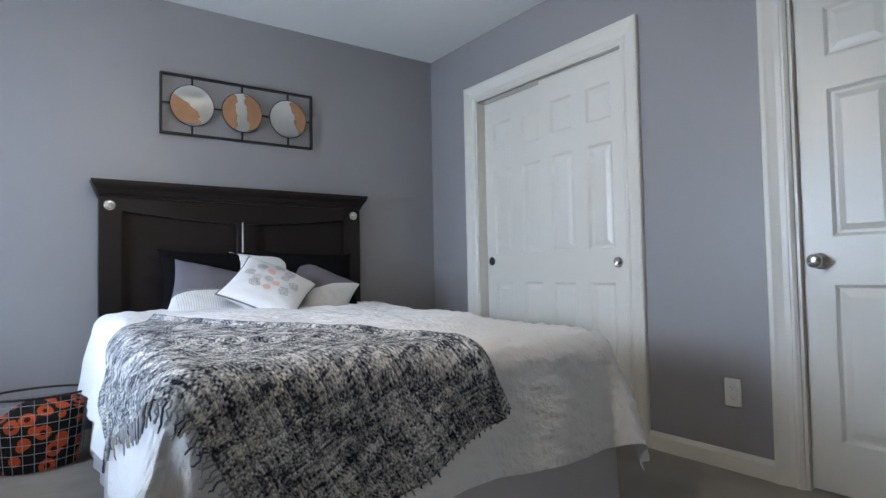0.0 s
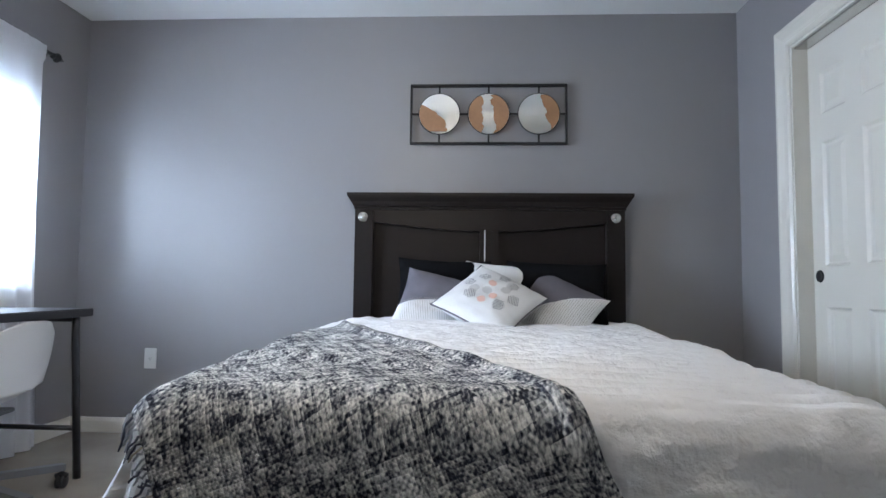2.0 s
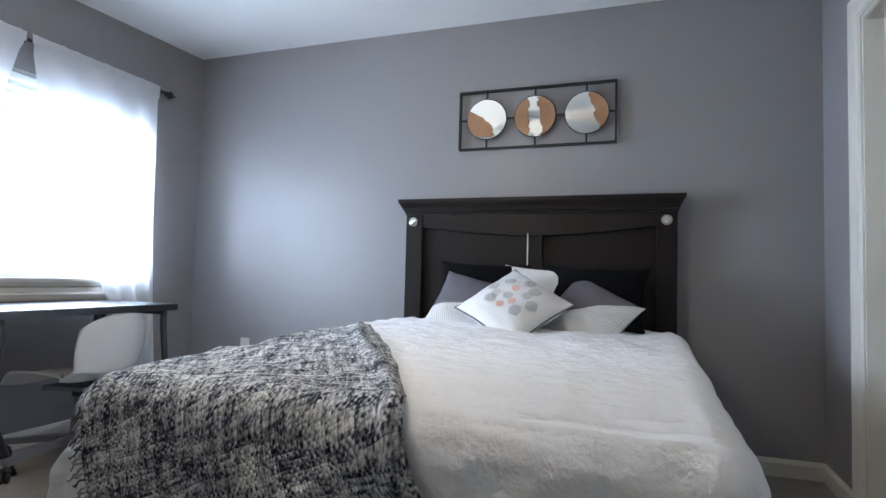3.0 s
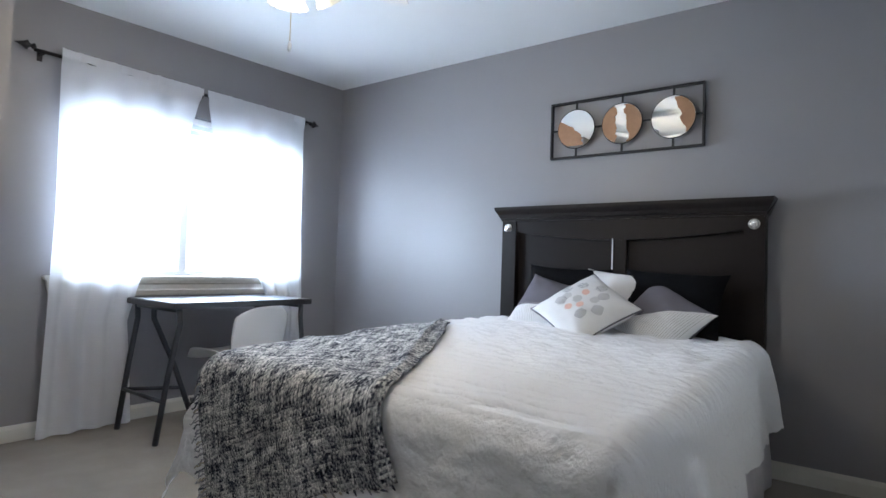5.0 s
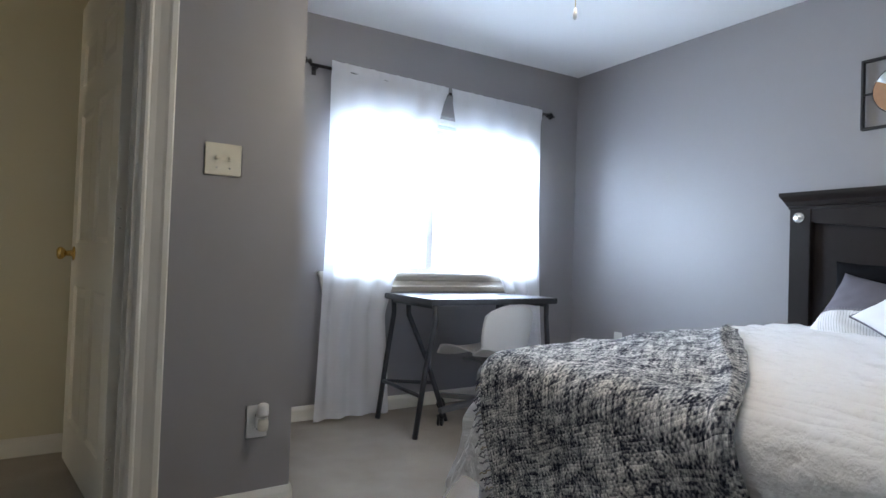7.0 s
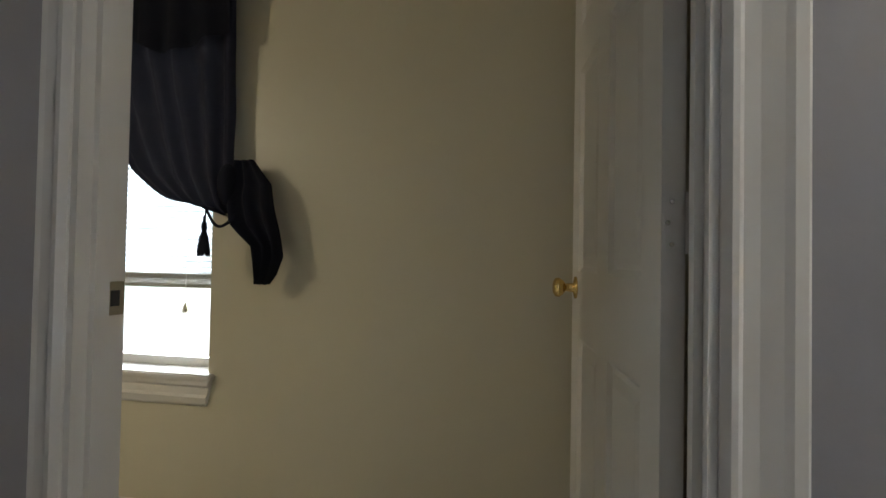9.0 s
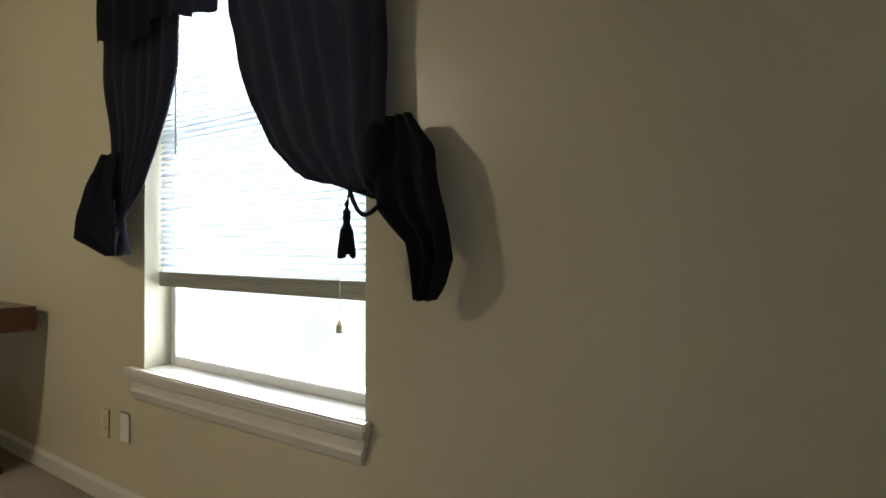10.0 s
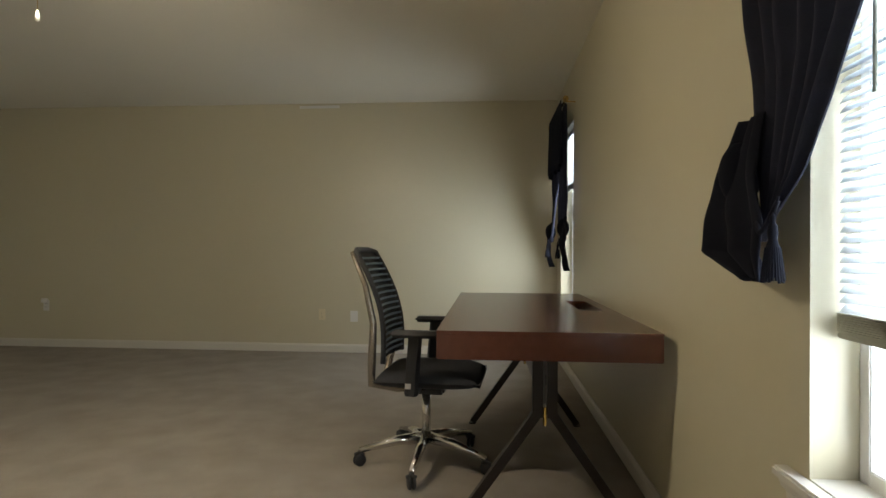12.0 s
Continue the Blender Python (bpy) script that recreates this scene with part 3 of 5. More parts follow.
l.new(rp.outputs[0], _b.inputs["Emission Color"])
_b.inputs["Emission Strength"].default_value = 0.95
bm = box(-14.2, -14, -40, 30, -8, 14)
tagged(part("backdrop", bm, HAZE), "bright hazy distance outside the windows", "backdrop", kind="structure")

# ---- bedroom: bed ----
BX0, BX1, BY0 = 0.45, 1.98, 1.20    # mattress edges and foot
bed = thing("bed", "queen bed with espresso headboard and pale skirt", "bed")
part("mattress", box(BX0 + .02, BX1 - .02, BY0 + .03, 3.17, .34, .585, bevel=.05, seg=4), PILLOW_W, bed)
part("box_spring", box(BX0 + .03, BX1 - .03, BY0 + .04, 3.17, .14, .335, bevel=.02), SKIRT, bed)
for lx in (BX0 + .1, BX1 - .1):
    for ly in (BY0 + .12, 3.05):
        part("leg", box(lx - .03, lx + .03, ly - .03, ly + .03, 0, .14, bevel=.004), IRON, bed)


def skirt_fn(path, z1):
    pts = [Vector(p) for p in path]
    seg = [(b - a).length for a, b in zip(pts, pts[1:])]
    tot = sum(seg)

    def fn(u, v):
        d = u * tot
        for a, b, s in zip(pts, pts[1:], seg):
            if d <= s + 1e-6:
                p = a.lerp(b, d / s)
                nv = Vector((b.y - a.y, a.x - b.x)).normalized()
                break
            d -= s
        w = (1 - v) * (.008 * math.sin(u * tot * 26) + .01 * nz(u * 14, v * 2))
        return (p.x + nv.x * (w + .012 * (1 - v)), p.y + nv.y * (w + .012 * (1 - v)), .012 + v * (z1 - .012))
    return fn


part("bed_skirt", sheet(skirt_fn([(BX0 + .0, 3.15), (BX0 + .0, BY0 + .02), (BX1, BY0 + .02), (BX1, 3.15)], .35), 240, 10), SKIRT, bed, "pale lilac-white gathered bed skirt", True)

# headboard
part("headboard_panel", box(.50, 1.935, 3.245, 3.275, .3, 1.24), ESPRESSO, bed)
for x0, x1 in ((.472, .575), (1.853, 1.953)):
    part("post", box(x0, x1, 3.205, 3.285, 0, 1.285, bevel=.004), ESPRESSO, bed)
part("centre_stile", box(1.165, 1.272, 3.215, 3.245, .35, 1.175, bevel=.003), ESPRESSO, bed)
# narrow white bar on the upper part of the centre stile
part("pale_strip", box(1.190, 1.1965, 3.211, 3.2145, .99, 1.165), WHITE_PL, bed, "thin pale strip")
bm = bmesh.new()
N = 24
lo = [(.575 + (1.862 - .575) * i / N, 1.205 - .05 * math.sin(math.pi * i / N) ** 1.0) for i in range(N + 1)]
prism(bm, lo + [(1.862, 1.285), (.575, 1.285)], Matrix.Translation((0, 3.212, 0)), .033)
part("arched_rail", bm, ESPRESSO, bed)
bm = bmesh.new()
prof = [(3.29, 1.275), (3.200, 1.275), (3.198, 1.288), (3.188, 1.292), (3.182, 1.315), (3.168, 1.335), (3.164, 1.346), (3.164, 1.362), (3.29, 1.362)]
rows = []
for side in (-1, 1):
    row = []
    for y, z in prof:
        fl = max(0, min(1, (z - 1.288) / .06)) * .035
        row.append(bm.verts.new(((.468 - fl) if side < 0 else (1.958 + fl), y, z)))
    rows.append(row)
for k in range(len(prof)):
    q = (k + 1) % len(prof)
    bm.faces.new((rows[0][k], rows[0][q], rows[1][q], rows[1][k]))
bm.faces.new(rows[0])
bm.faces.new(rows[1])
part("crown_rail", bm, ESPRESSO, bed)
for kx in (.518, 1.903):
    part("medallion", lathe(bmesh.new(), [(.0005, .012), (.012, .011), (.018, .006), (.022, .008), (.027, .006), (.029, 0)], 24, Matrix.Translation((kx, 3.205, 1.232)) @ Matrix.Rotation(radians(90), 4, "X")), SATIN, bed, "round silver medallion", True)


def drape(x, y, lift=0.0, loose=1.0):
    """The place of a point of cloth laid flat over the bed; what reaches past the edges hangs down."""
    r = .07
    top = .605 + .055 * max(0, min(1, (y - BY0) / 1.6)) + .012 * math.sin((x - .2) * 2.2)
    ax = max(x - (BX1 - r), 0) - max((BX0 + r) - x, 0)
    ay = max((BY0 + r) - y, 0)
    d = math.hypot(ax, ay)
    cx, cy = min(max(x, BX0 + r), BX1 - r), max(y, BY0 + r)
    top += .012 * nz(x * 2.3, y * 2.3) + .006 * nz(x * 7, y * 7, 3)
    if d < 1e-6:
        return Vector((x, y, top + lift))
    ux, uy = ax / d, -ay / d
    arc = r * math.pi / 2
    rr = r + lift
    if d < arc:
        t = d / r
        out, z = rr * math.sin(t), top - r + rr * math.cos(t)
    else:
        e = d - arc
        corner = 4 * abs(ux * uy) ** 1.0
        along = (x if abs(uy) > abs(ux) else y)
        ripple = math.sin(along * 13 + 1.7 * nz(along * 3, 1)) * .6 + nz(along * 6, e * 3, 5)
        out = rr + e * (.13 + .12 * min(1, corner)) + loose * min(1, e / .15) * .028 * ripple
        z = top - r - e * (.97 - .1 * min(1, corner))
    return Vector((cx + ux * out, cy + uy * out, z))


def comforter_fn(u, v):
    x = BX0 - .32 + u * (BX1 - BX0 + .64)
    y = BY0 - .36 + v * (3.06 - BY0 + .36)
    edge = .012 * nz(x * 4, y * 4, 9)
    p = drape(x + edge, y, .018)
    fade = max(0, min(1, (2.0 - y) / .35))
    k = abs(((y + .008 * nz(x * 3, y)) / .066) % 1 - .5) * 2
    p.z += fade * .014 * (1 - min(1, (1 - k) * 6)) * (1 if y > BY0 else .0)
    cr = nz(x * 11, y * 17, 2) * .007 + nz(x * 16, y * 34, 4) * .007 + nz(x * 4, y * 6, 8) * .008
    p.z += cr * (1.1 - fade * .6) * (1 if y > BY0 else .5)
    p.y -= (cr * .8 if y <= BY0 + .1 else 0)
    return p, (x, y)


com = tagged(part("comforter", sheet(comforter_fn, 250, 290), COMF, None, "", True), "white puckered cotton comforter spread over the bed", "comforter")

# throw: a blanket laid aslant over the foot corner
TA, TB, TC, TD = Vector((.64, 2.44)), Vector((1.42, 1.04)), Vector((.68, .77)), Vector((.15, 1.86))


def throw_plan(u, v):
    p = TA.lerp(TB, u).lerp(TD.lerp(TC, u), v)
    p = p + Vector((.02 * nz(u * 5, v * 5, 1), .02 * nz(u * 5, v * 5, 7)))
    p.x += .035 * math.sin(u * math.pi) * (1 - v)
    return p


def throw_fn(u, v):
    p = throw_plan(u, v)
    fold = math.exp(-((u * .8 + v * .5 - .62) / .022) ** 2) * .02 * max(0, 1 - abs(v - .5) * 2.4)
    fold += math.exp(-((v - .07 - .03 * math.sin(u * 6)) / .03) ** 2) * .016
    lift = .034 + fold + .008 * nz(u * 9, v * 6, 3) + .0012 * nz(u * 90, v * 60, 6)
    return drape(p.x, p.y, lift, .8), (u * 1.72, v * 1.15)


throw = thing("throw_blanket", "chunky black, grey and cream tweed throw draped over the bed's foot", "blanket")
part("woven_cloth", sheet(throw_fn, 190, 150, .008), THROW, throw, "", True)
rnd = random.Random(4)
YARN = [mat("yarn_navy", (0.06, 0.065, 0.09), .95, bump=.2), mat("yarn_grey", (0.3, 0.3, 0.32), .95, bump=.2), mat("yarn_cream", (0.42, 0.38, 0.3), .95, bump=.2)]
for k in range(110):
    u = .01 + .98 * (k + rnd.uniform(-.4, .4)) / 109
    a = throw_fn(u, 1.0)[0]
    pts = [a]
    ln = rnd.uniform(.025, .06)
    drift = rnd.uniform(-.35, .35)
    for i in range(1, 7):
        f = i / 6
        q = throw_plan(u, 1.0) + (throw_plan(u, 1.0) - throw_plan(u, .9)).normalized() * ln * f
        q.x += ln * drift * f + rnd.uniform(-.004, .004)
        q.y += rnd.uniform(-.005, .005)
        pts.append(drape(q.x, q.y, .036, .8))
    part("fringe_strand", tube(bmesh.new(), pts, [.0026] * 6 + [.0014], 5), YARN[rnd.choice((0, 1, 1, 1, 2))], throw, "", True)
for k in range(30):
    v = (k + .5) / 30
    a = throw_fn(1.0, v)[0]
    q = throw_plan(1, v) + (throw_plan(1, v) - throw_plan(.95, v)).normalized() * rnd.uniform(.006, .018)
    part("fringe_strand", tube(bmesh.new(), [a, drape(q.x, q.y, .03, .8)], [.004, .002], 5), YARN[rnd.choice((0, 1, 1, 2))], throw, "", True)


def pillow_pt(u, v, w, h, t, seed, side):
    a, c = u * 2 - 1, v * 2 - 1
    pin = 1 - .09 * (1 - abs(a) ** 2) * abs(c) ** 3
    pin2 = 1 - .09 * (1 - abs(c) ** 2) * abs(a) ** 3
    th = t / 2 * ((1 - abs(a) ** 2.6) * (1 - abs(c) ** 2.6)) ** .55
    th *= 1 + .18 * nz(u * 3 + seed, v * 3)
    return Vector((a * w / 2 * pin2, -side * (th + .0008 + .004 * nz(u * 9 + seed, v * 9) * (th > .01)), c * h / 2 * pin))


def pillow(name, w, h, t, m, material, label, seed=0.0):
    """A stuffed pillow standing in its local x-z plane."""
    root = thing(name, label, "pillow", m)
    n = 34
    for nm, side in (("front_cover", 1), ("back_cover", -1)):
        part(nm, sheet(lambda u, v: pillow_pt(u, v, w, h, t, seed, side), n, n), material, root, "", True)
    return root


def piped(root, w, h, t, seed, material):
    pts = []
    for i in range(4):
        for k in range(16):
            f = k / 16
            u, v = ((f, 0), (1, f), (1 - f, 1), (0, 1 - f))[i]
            pts.append(pillow_pt(u, v, w, h, t, seed, 1))
    pts.append(pts[0])
    part("piping", tube(bmesh.new(), pts, .0045, 6, False), material, root, "dark grey piped edge", True)


def stand(x, y, z, lean, turn, spin=0.0):
    return Matrix.Translation((x, y, z)) @ Matrix.Rotation(radians(turn), 4, "Z") @ Matrix.Rotation(radians(-lean), 4, "X") @ Matrix.Rotation(radians(spin), 4, "Y")


pillow("pillow", .5, .36, .13, stand(.975, 3.07, .83, 22, 3, 2), BLACK_FAB, "black cotton pillow leaning on the headboard", 1)
pillow("pillow", .52, .34, .13, stand(1.555, 3.04, .83, 24, -4, 2), BLACK_FAB, "black cotton pillow leaning on the headboard", 2)
pillow("pillow", .44, .34, .12, stand(1.30, 3.06, .815, 20, 0, 4), PILLOW_W, "plain white pillow behind the others", 3)


def patch(root, w, h, t, seed, test, material, name, off=.0022, n=96, label=""):
    """Cloth sewn on a pillow's front, where test(u, v) holds."""
    bm = bmesh.new()
    vs = {}
    for j in range(n):
        for i in range(n):
            if test((i + .5) / n, (j + .5) / n):
                q = []
                for a, c in ((i, j), (i + 1, j), (i + 1, j + 1), (i, j + 1)):
                    if (a, c) not in vs:
                        p = pillow_pt(a / n, c / n, w, h, t, seed, 1)
                        vs[a, c] = bm.verts.new(p + Vector((0, -off, 0)))
                    q.append(vs[a, c])
                bm.faces.new(q)
    part(name, bm, material, root, label, True)


def strip(root, w, h, t, seed, p, q, width, material, name, off=.0035):
    """A narrow printed or woven line on a pillow's front, from p to q in its own u, v."""
    p, q = Vector(p), Vector(q)
    d = (q - p).normalized()
    s = Vector((-d.y, d.x)) * width / 2
    n = max(2, int((q - p).length * 24))
    bm = bmesh.new()
    rows = []
    for i in range(n + 1):
        c = p.lerp(q, i / n)
        rows.append([bm.verts.new(pillow_pt(min(1, max(0, e.x)), min(1, max(0, e.y)), w, h, t, seed, 1) + Vector((0, -off, 0))) for e in (c - s, c + s)])
    for a, c in zip(rows, rows[1:]):
        bm.faces.new((a[0], a[1], c[1], c[0]))
    return bm


def merge_strips(root, w, h, t, seed, lines, width, material, name):
    total = bmesh.new()
    for p, q in lines:
        bm = strip(root, w, h, t, seed, p, q, width, material, name)
        me = bpy.data.meshes.new("line")
        bm.to_mesh(me)
        bm.free()
        total.from_mesh(me)
        bpy.data.meshes.remove(me)
    part(name, total, material, root)


# grey velvet cushions with a striped lower corner
w, h, t = .39, .35, .15
pl = pillow("cushion", w, h, t, stand(.95, 2.94, .765, 34, 6, 16), VELVET, "grey velvet cushion with striped corner on the bed", 5)
patch(pl, w, h, t, 5, lambda u, v: v < .28 + .30 * u, PILLOW_W, "striped_corner", label="white cloth with fine grey stripes")
merge_strips(pl, w, h, t, 5, [((i / 34, max(0.01, .0)), (i / 34 + .0001 - .12, min(.28 + .30 * (i / 34), .97))) for i in range(5, 33)], .005, STRIPE_G, "stripes")
pl = pillow("cushion", w, h, t, stand(1.545, 2.93, .745, 36, -8, 30), VELVET, "grey velvet cushion with striped corner on the bed", 6)
patch(pl, w, h, t, 6, lambda u, v: v < u * 1.05 - .04, PILLOW_W, "striped_corner", label="white cloth with fine grey stripes")
merge_strips(pl, w, h, t, 6, [((i / 34, .01), (min(.99, i / 34 + .02), max(.02, min(.97, (i / 34) * 1.05 - .05)))) for i in range(4, 33)], .005, STRIPE_G, "stripes")
# front cushion with a printed pattern, standing on a corner
w = h = .40
t = .15
pl = pillow("cushion", w, h, t, stand(1.21, 2.80, .782, 51, 4, 40), PILLOW_W, "white cushion with grey and coral geometric print", 8)
piped(pl, w, h, t, 8, VELVET)
fans = [((.35, .62), 60), ((.62, .66), -20), ((.38, .35), 120), ((.66, .38), 200), ((.5, .72), 10), ((.28, .48), 90), ((.72, .52), -60)]
lines = []
for (cu, cv), ang in fans:
    cu, cv = .5 + (cu - .5) * 1.35, .5 + (cv - .5) * 1.35
    for k in range(7):
        a = radians(ang)
        off = (k - 3) * .02
        ln = .075 - abs(k - 3) * .008
        ox, oy = -math.sin(a) * off, math.cos(a) * off
        lines.append(((cu + ox - math.cos(a) * ln, cv + oy - math.sin(a) * ln), (cu + ox + math.cos(a) * ln, cv + oy + math.sin(a) * ln)))
merge_strips(pl, w, h, t, 8, lines, .0075, ORANGE_K, "grey_line_print")
for a, c in ((.45, .6), (.58, .42), (.5, .3)):
    patch(pl, w, h, t, 8, lambda u, v: math.hypot(u - a, v - c) < .05, CORAL, "coral_print", .0026)
PALE = mat("pale_grey_print", (0.56, 0.55, 0.54), 0.9, bump=0.1)
for a, c in ((.33, .4), (.64, .6), (.47, .46)):
    patch(pl, w, h, t, 8, lambda u, v: math.hypot(u - a, v - c) < .06, PALE, "grey_print", .0024)

# ---- bedroom: wall art ----
art = thing("wall_art", "black iron frame holding three round mirror-and-wood discs", "wall art", Matrix.Translation((0, 3.272, 0)))
ax0, ax1, az0, az1 = .764, 1.654, 1.657, 2.003
bm = bmesh.new()
bw_ = .011
for a in ((ax0, ax1, az1 - bw_, az1), (ax0, ax1, az0, az0 + bw_), (ax0, ax0 + bw_, az0 + bw_, az1 - bw_), (ax1 - bw_, ax1, az0 + bw_, az1 - bw_)):
    bx(bm, a[0], a[1], -.008, .02, a[2], a[3], bevel=.0015)
part("iron_frame", bm, IRON, art)
cz, R = 1.831, .117
cxs = (.931, 1.211, 1.494)
for cx in cxs:
    part("bar", box(cx - .005, cx + .005, -.003, .007, cz + R - .002, az1 - bw_), IRON, art)
    part("bar", box(cx - .005, cx + .005, -.003, .007, az0 + bw_, cz - R + .002), IRON, art)
for x0, x1 in ((ax0 + bw_, cxs[0] - R), (cxs[0] + R, cxs[1] - R), (cxs[1] + R, cxs[2] - R), (cxs[2] + R, ax1 - bw_)):
    part("bar", box(x0 - .001, x1 + .001, -.003, .007, cz - .005, cz + .005), IRON, art)


def jag(z, s):
    return .02 * nz(z * 22, s) + .012 * nz(z * 60, s, 4)


def wood_bit(cx, edge, right, s):
    """Wood on one side of a ragged upright edge, within the disc."""
    rr = R - .003
    poly = []
    n_ = 36
    top_in = [(edge(z) + jag(z, s), z) for z in [rr - 2 * rr * i / n_ for i in range(n_ + 1)]]
    top_in = [(x, z) for x, z in top_in if x * x + z * z < rr * rr]
    arc = []
    z0, z1 = top_in[-1][1], top_in[0][1]
    for i in range(n_ + 1):
        z = z0 + (z1 - z0) * i / n_
        arc.append(((1 if right else -1) * math.sqrt(max(0, rr * rr - z * z)), z))
    return prism(bmesh.new(), top_in + arc, Matrix.Translation((cx, -.0095, cz)), .006)


for i, cx in enumerate(cxs):
    m = Matrix.Translation((cx, 0, cz)) @ Matrix.Rotation(radians(90), 4, "X")
    part("mirror_disc", lathe(bmesh.new(), [(.0005, .0), (R - .002, .0), (R - .002, .006), (.0005, .006)], 64, m), MIRROR, art, "round mirror")
    ring = [(cx + R * math.cos(a), -.003, cz + R * math.sin(a)) for a in [k * math.tau / 64 for k in range(65)]]
    part("disc_rim", tube(bmesh.new(), ring, .0028, 6, False), IRON, art)
part("wood_inlay", wood_bit(cxs[0], lambda z: -.03 - .045 * math.sin(z * 20) - .03 * math.tanh((z - .02) * 30), False, 1), WOOD_DISC, art, "tan wood inlay with ragged edge")
part("wood_inlay", wood_bit(cxs[1], lambda z: -.035 + .12 * (-z) * .1, False, 2), WOOD_DISC, art, "tan wood inlay with ragged edge")
part("wood_inlay", wood_bit(cxs[1], lambda z: .028 - z * .12, True, 3), WOOD_DISC, art, "tan wood inlay with ragged edge")
part("wood_inlay", wood_bit(cxs[2], lambda z: .04 - z * .28, True, 5), WOOD_DISC, art, "tan wood inlay with ragged edge")


# ---- bedroom: window dressing ----
def finial(bm, p, s):
    lathe(bm, [(.004, -.01), (.016, 0), (.016, .006), (.008, .014), (.014, .024), (.026, .032), (.014, .05), (.001, .085)], 12, Matrix.Translation(p) @ Matrix.Rotation(radians(-90 * s), 4, "X"))


rod = thing("curtain_rod", "black iron curtain rod with spear finials", "curtain rod")
part("pole", tube(bmesh.new(), [(WX + .085, 1.10, 2.02), (WX + .085, 2.90, 2.04)], .0095, 12), IRON, rod, "", True)
for yy, s in ((1.10, -1), (2.90, 1)):
    bm = bmesh.new()
    finial(bm, (WX + .085, yy, 2.035), s)
    part("finial", bm, IRON, rod, "", True)
for yy in (1.15, 2.03, 2.86):
    bm = tube(bmesh.new(), [(WX + .001, yy, 2.02), (WX + .06, yy, 2.015), (WX + .085, yy, 2.024)], .005, 8)
    bx(bm, WX + .0005, WX + .006, yy - .012, yy + .012, 1.99, 2.05)
    part("bracket", bm, IRON, rod)


def sheer_panel(name, outer, inner, label, top, bottom, seed, x0=WX + .085, amp=.018, folds=3.4, mat_=None, nu=150, nv=70):
    root = thing(name, label, "curtain")

    def fn(u, v):
        z = top + (bottom - top) * v
        a, c = lerp(outer, z), lerp(inner, z)
        y = a + (c - a) * u
        w = math.sin(u * folds * math.tau + 1.2 * nz(u * 5 + seed, v * 1.5) + seed)
        am = amp * (.35 + .65 * min(1, v * 4))
        x = x0 + am * w + .02 * nz(u * 2 + seed, v * 2.5, 3) * min(1, v * 3)
        if v < .03:
            x = x0 + .011 + .004 * w
            z += .006 * math.sin(u * 60 + seed)
        return (x, y, z)
    part("cloth", sheet(fn, nu, nv), mat_ or SHEER, root, "", True)
    return root


cp = sheer_panel("sheer_curtain", [(2.06, 1.222), (1.2, 1.23), (.6, 1.215), (0, 1.19)], [(2.06, 2.025), (1.76, 1.955), (1.35, 1.85), (.95, 1.725), (.6, 1.63), (0, 1.67)], "long white sheer curtain gathered to the side, touching the carpet", 2.062, .012, 1.0)
part("header_pocket", sheet(lambda u, v: (WX + .099 + .003 * math.sin(u * 50), 1.223 + .8 * u, 2.064 - .045 * v), 60, 3), SHEER, cp, "", True)
cp = sheer_panel("sheer_curtain", [(2.06, 2.845), (1.2, 2.86), (.7, 2.90), (0, 2.95)], [(2.06, 2.05), (1.77, 2.11), (1.2, 2.3), (.8, 2.53), (.6, 2.62), (0, 2.60)], "long white sheer curtain drawn behind the desk", 2.062, .012, 4.0)
part("header_pocket", sheet(lambda u, v: (WX + .099 + .003 * math.sin(u * 50), 2.052 + .79 * u, 2.064 - .045 * v), 60, 3), SHEER, cp, "", True)

# ---- bedroom: desk and chair ----
desk = thing("desk", "small desk with black laminate top on dark steel trestles", "desk")
part("tabletop", box(-1.07, -.53, 1.61, 2.52, .703, .737, bevel=.004), DESK_BLACK, desk)
for s, yc in ((1, 1.585), (-1, 2.53)):

    def Y(d):
        return yc + s * d
    tr = part("trestle", tube(bmesh.new(), [(-.56, Y(.07), .692), (-1.03, Y(.07), .692)], .011, 8), LEG_GREY, desk, "dark steel trestle", True)
    for nm, pts in (("leg", [(-.585, Y(-.015), .0), (-.575, Y(.03), .35), (-.56, Y(.075), .62), (-.565, Y(.07), .70)]), ("leg", [(-.80, Y(.32), 0), (-.87, Y(.22), .35), (-.93, Y(.12), .62), (-.93, Y(.115), .70)]),
                    ("leg", [(-1.02, Y(-.015), .0), (-1.02, Y(.03), .35), (-1.03, Y(.075), .62), (-1.03, Y(.07), .70)])):
        part(nm, tube(bmesh.new(), pts, .0155, 10), LEG_GREY, tr, "", True)
    part("crossbar", tube(bmesh.new(), [(-.58, Y(.01), .22), (-1.02, Y(.01), .22)], .011, 8), LEG_GREY, tr, "", True)
    part("crossbar", tube(bmesh.new(), [(-1.02, Y(.01), .22), (-.845, Y(.255), .22)], .011, 8), LEG_GREY, tr, "", True)

ch = thing("desk_chair", "white moulded plastic swivel chair at the small desk", "chair", Matrix.Translation((-.745, 2.15, 0)) @ Matrix.Rotation(radians(189), 4, "Z"))
# local +x is the way the chair faces


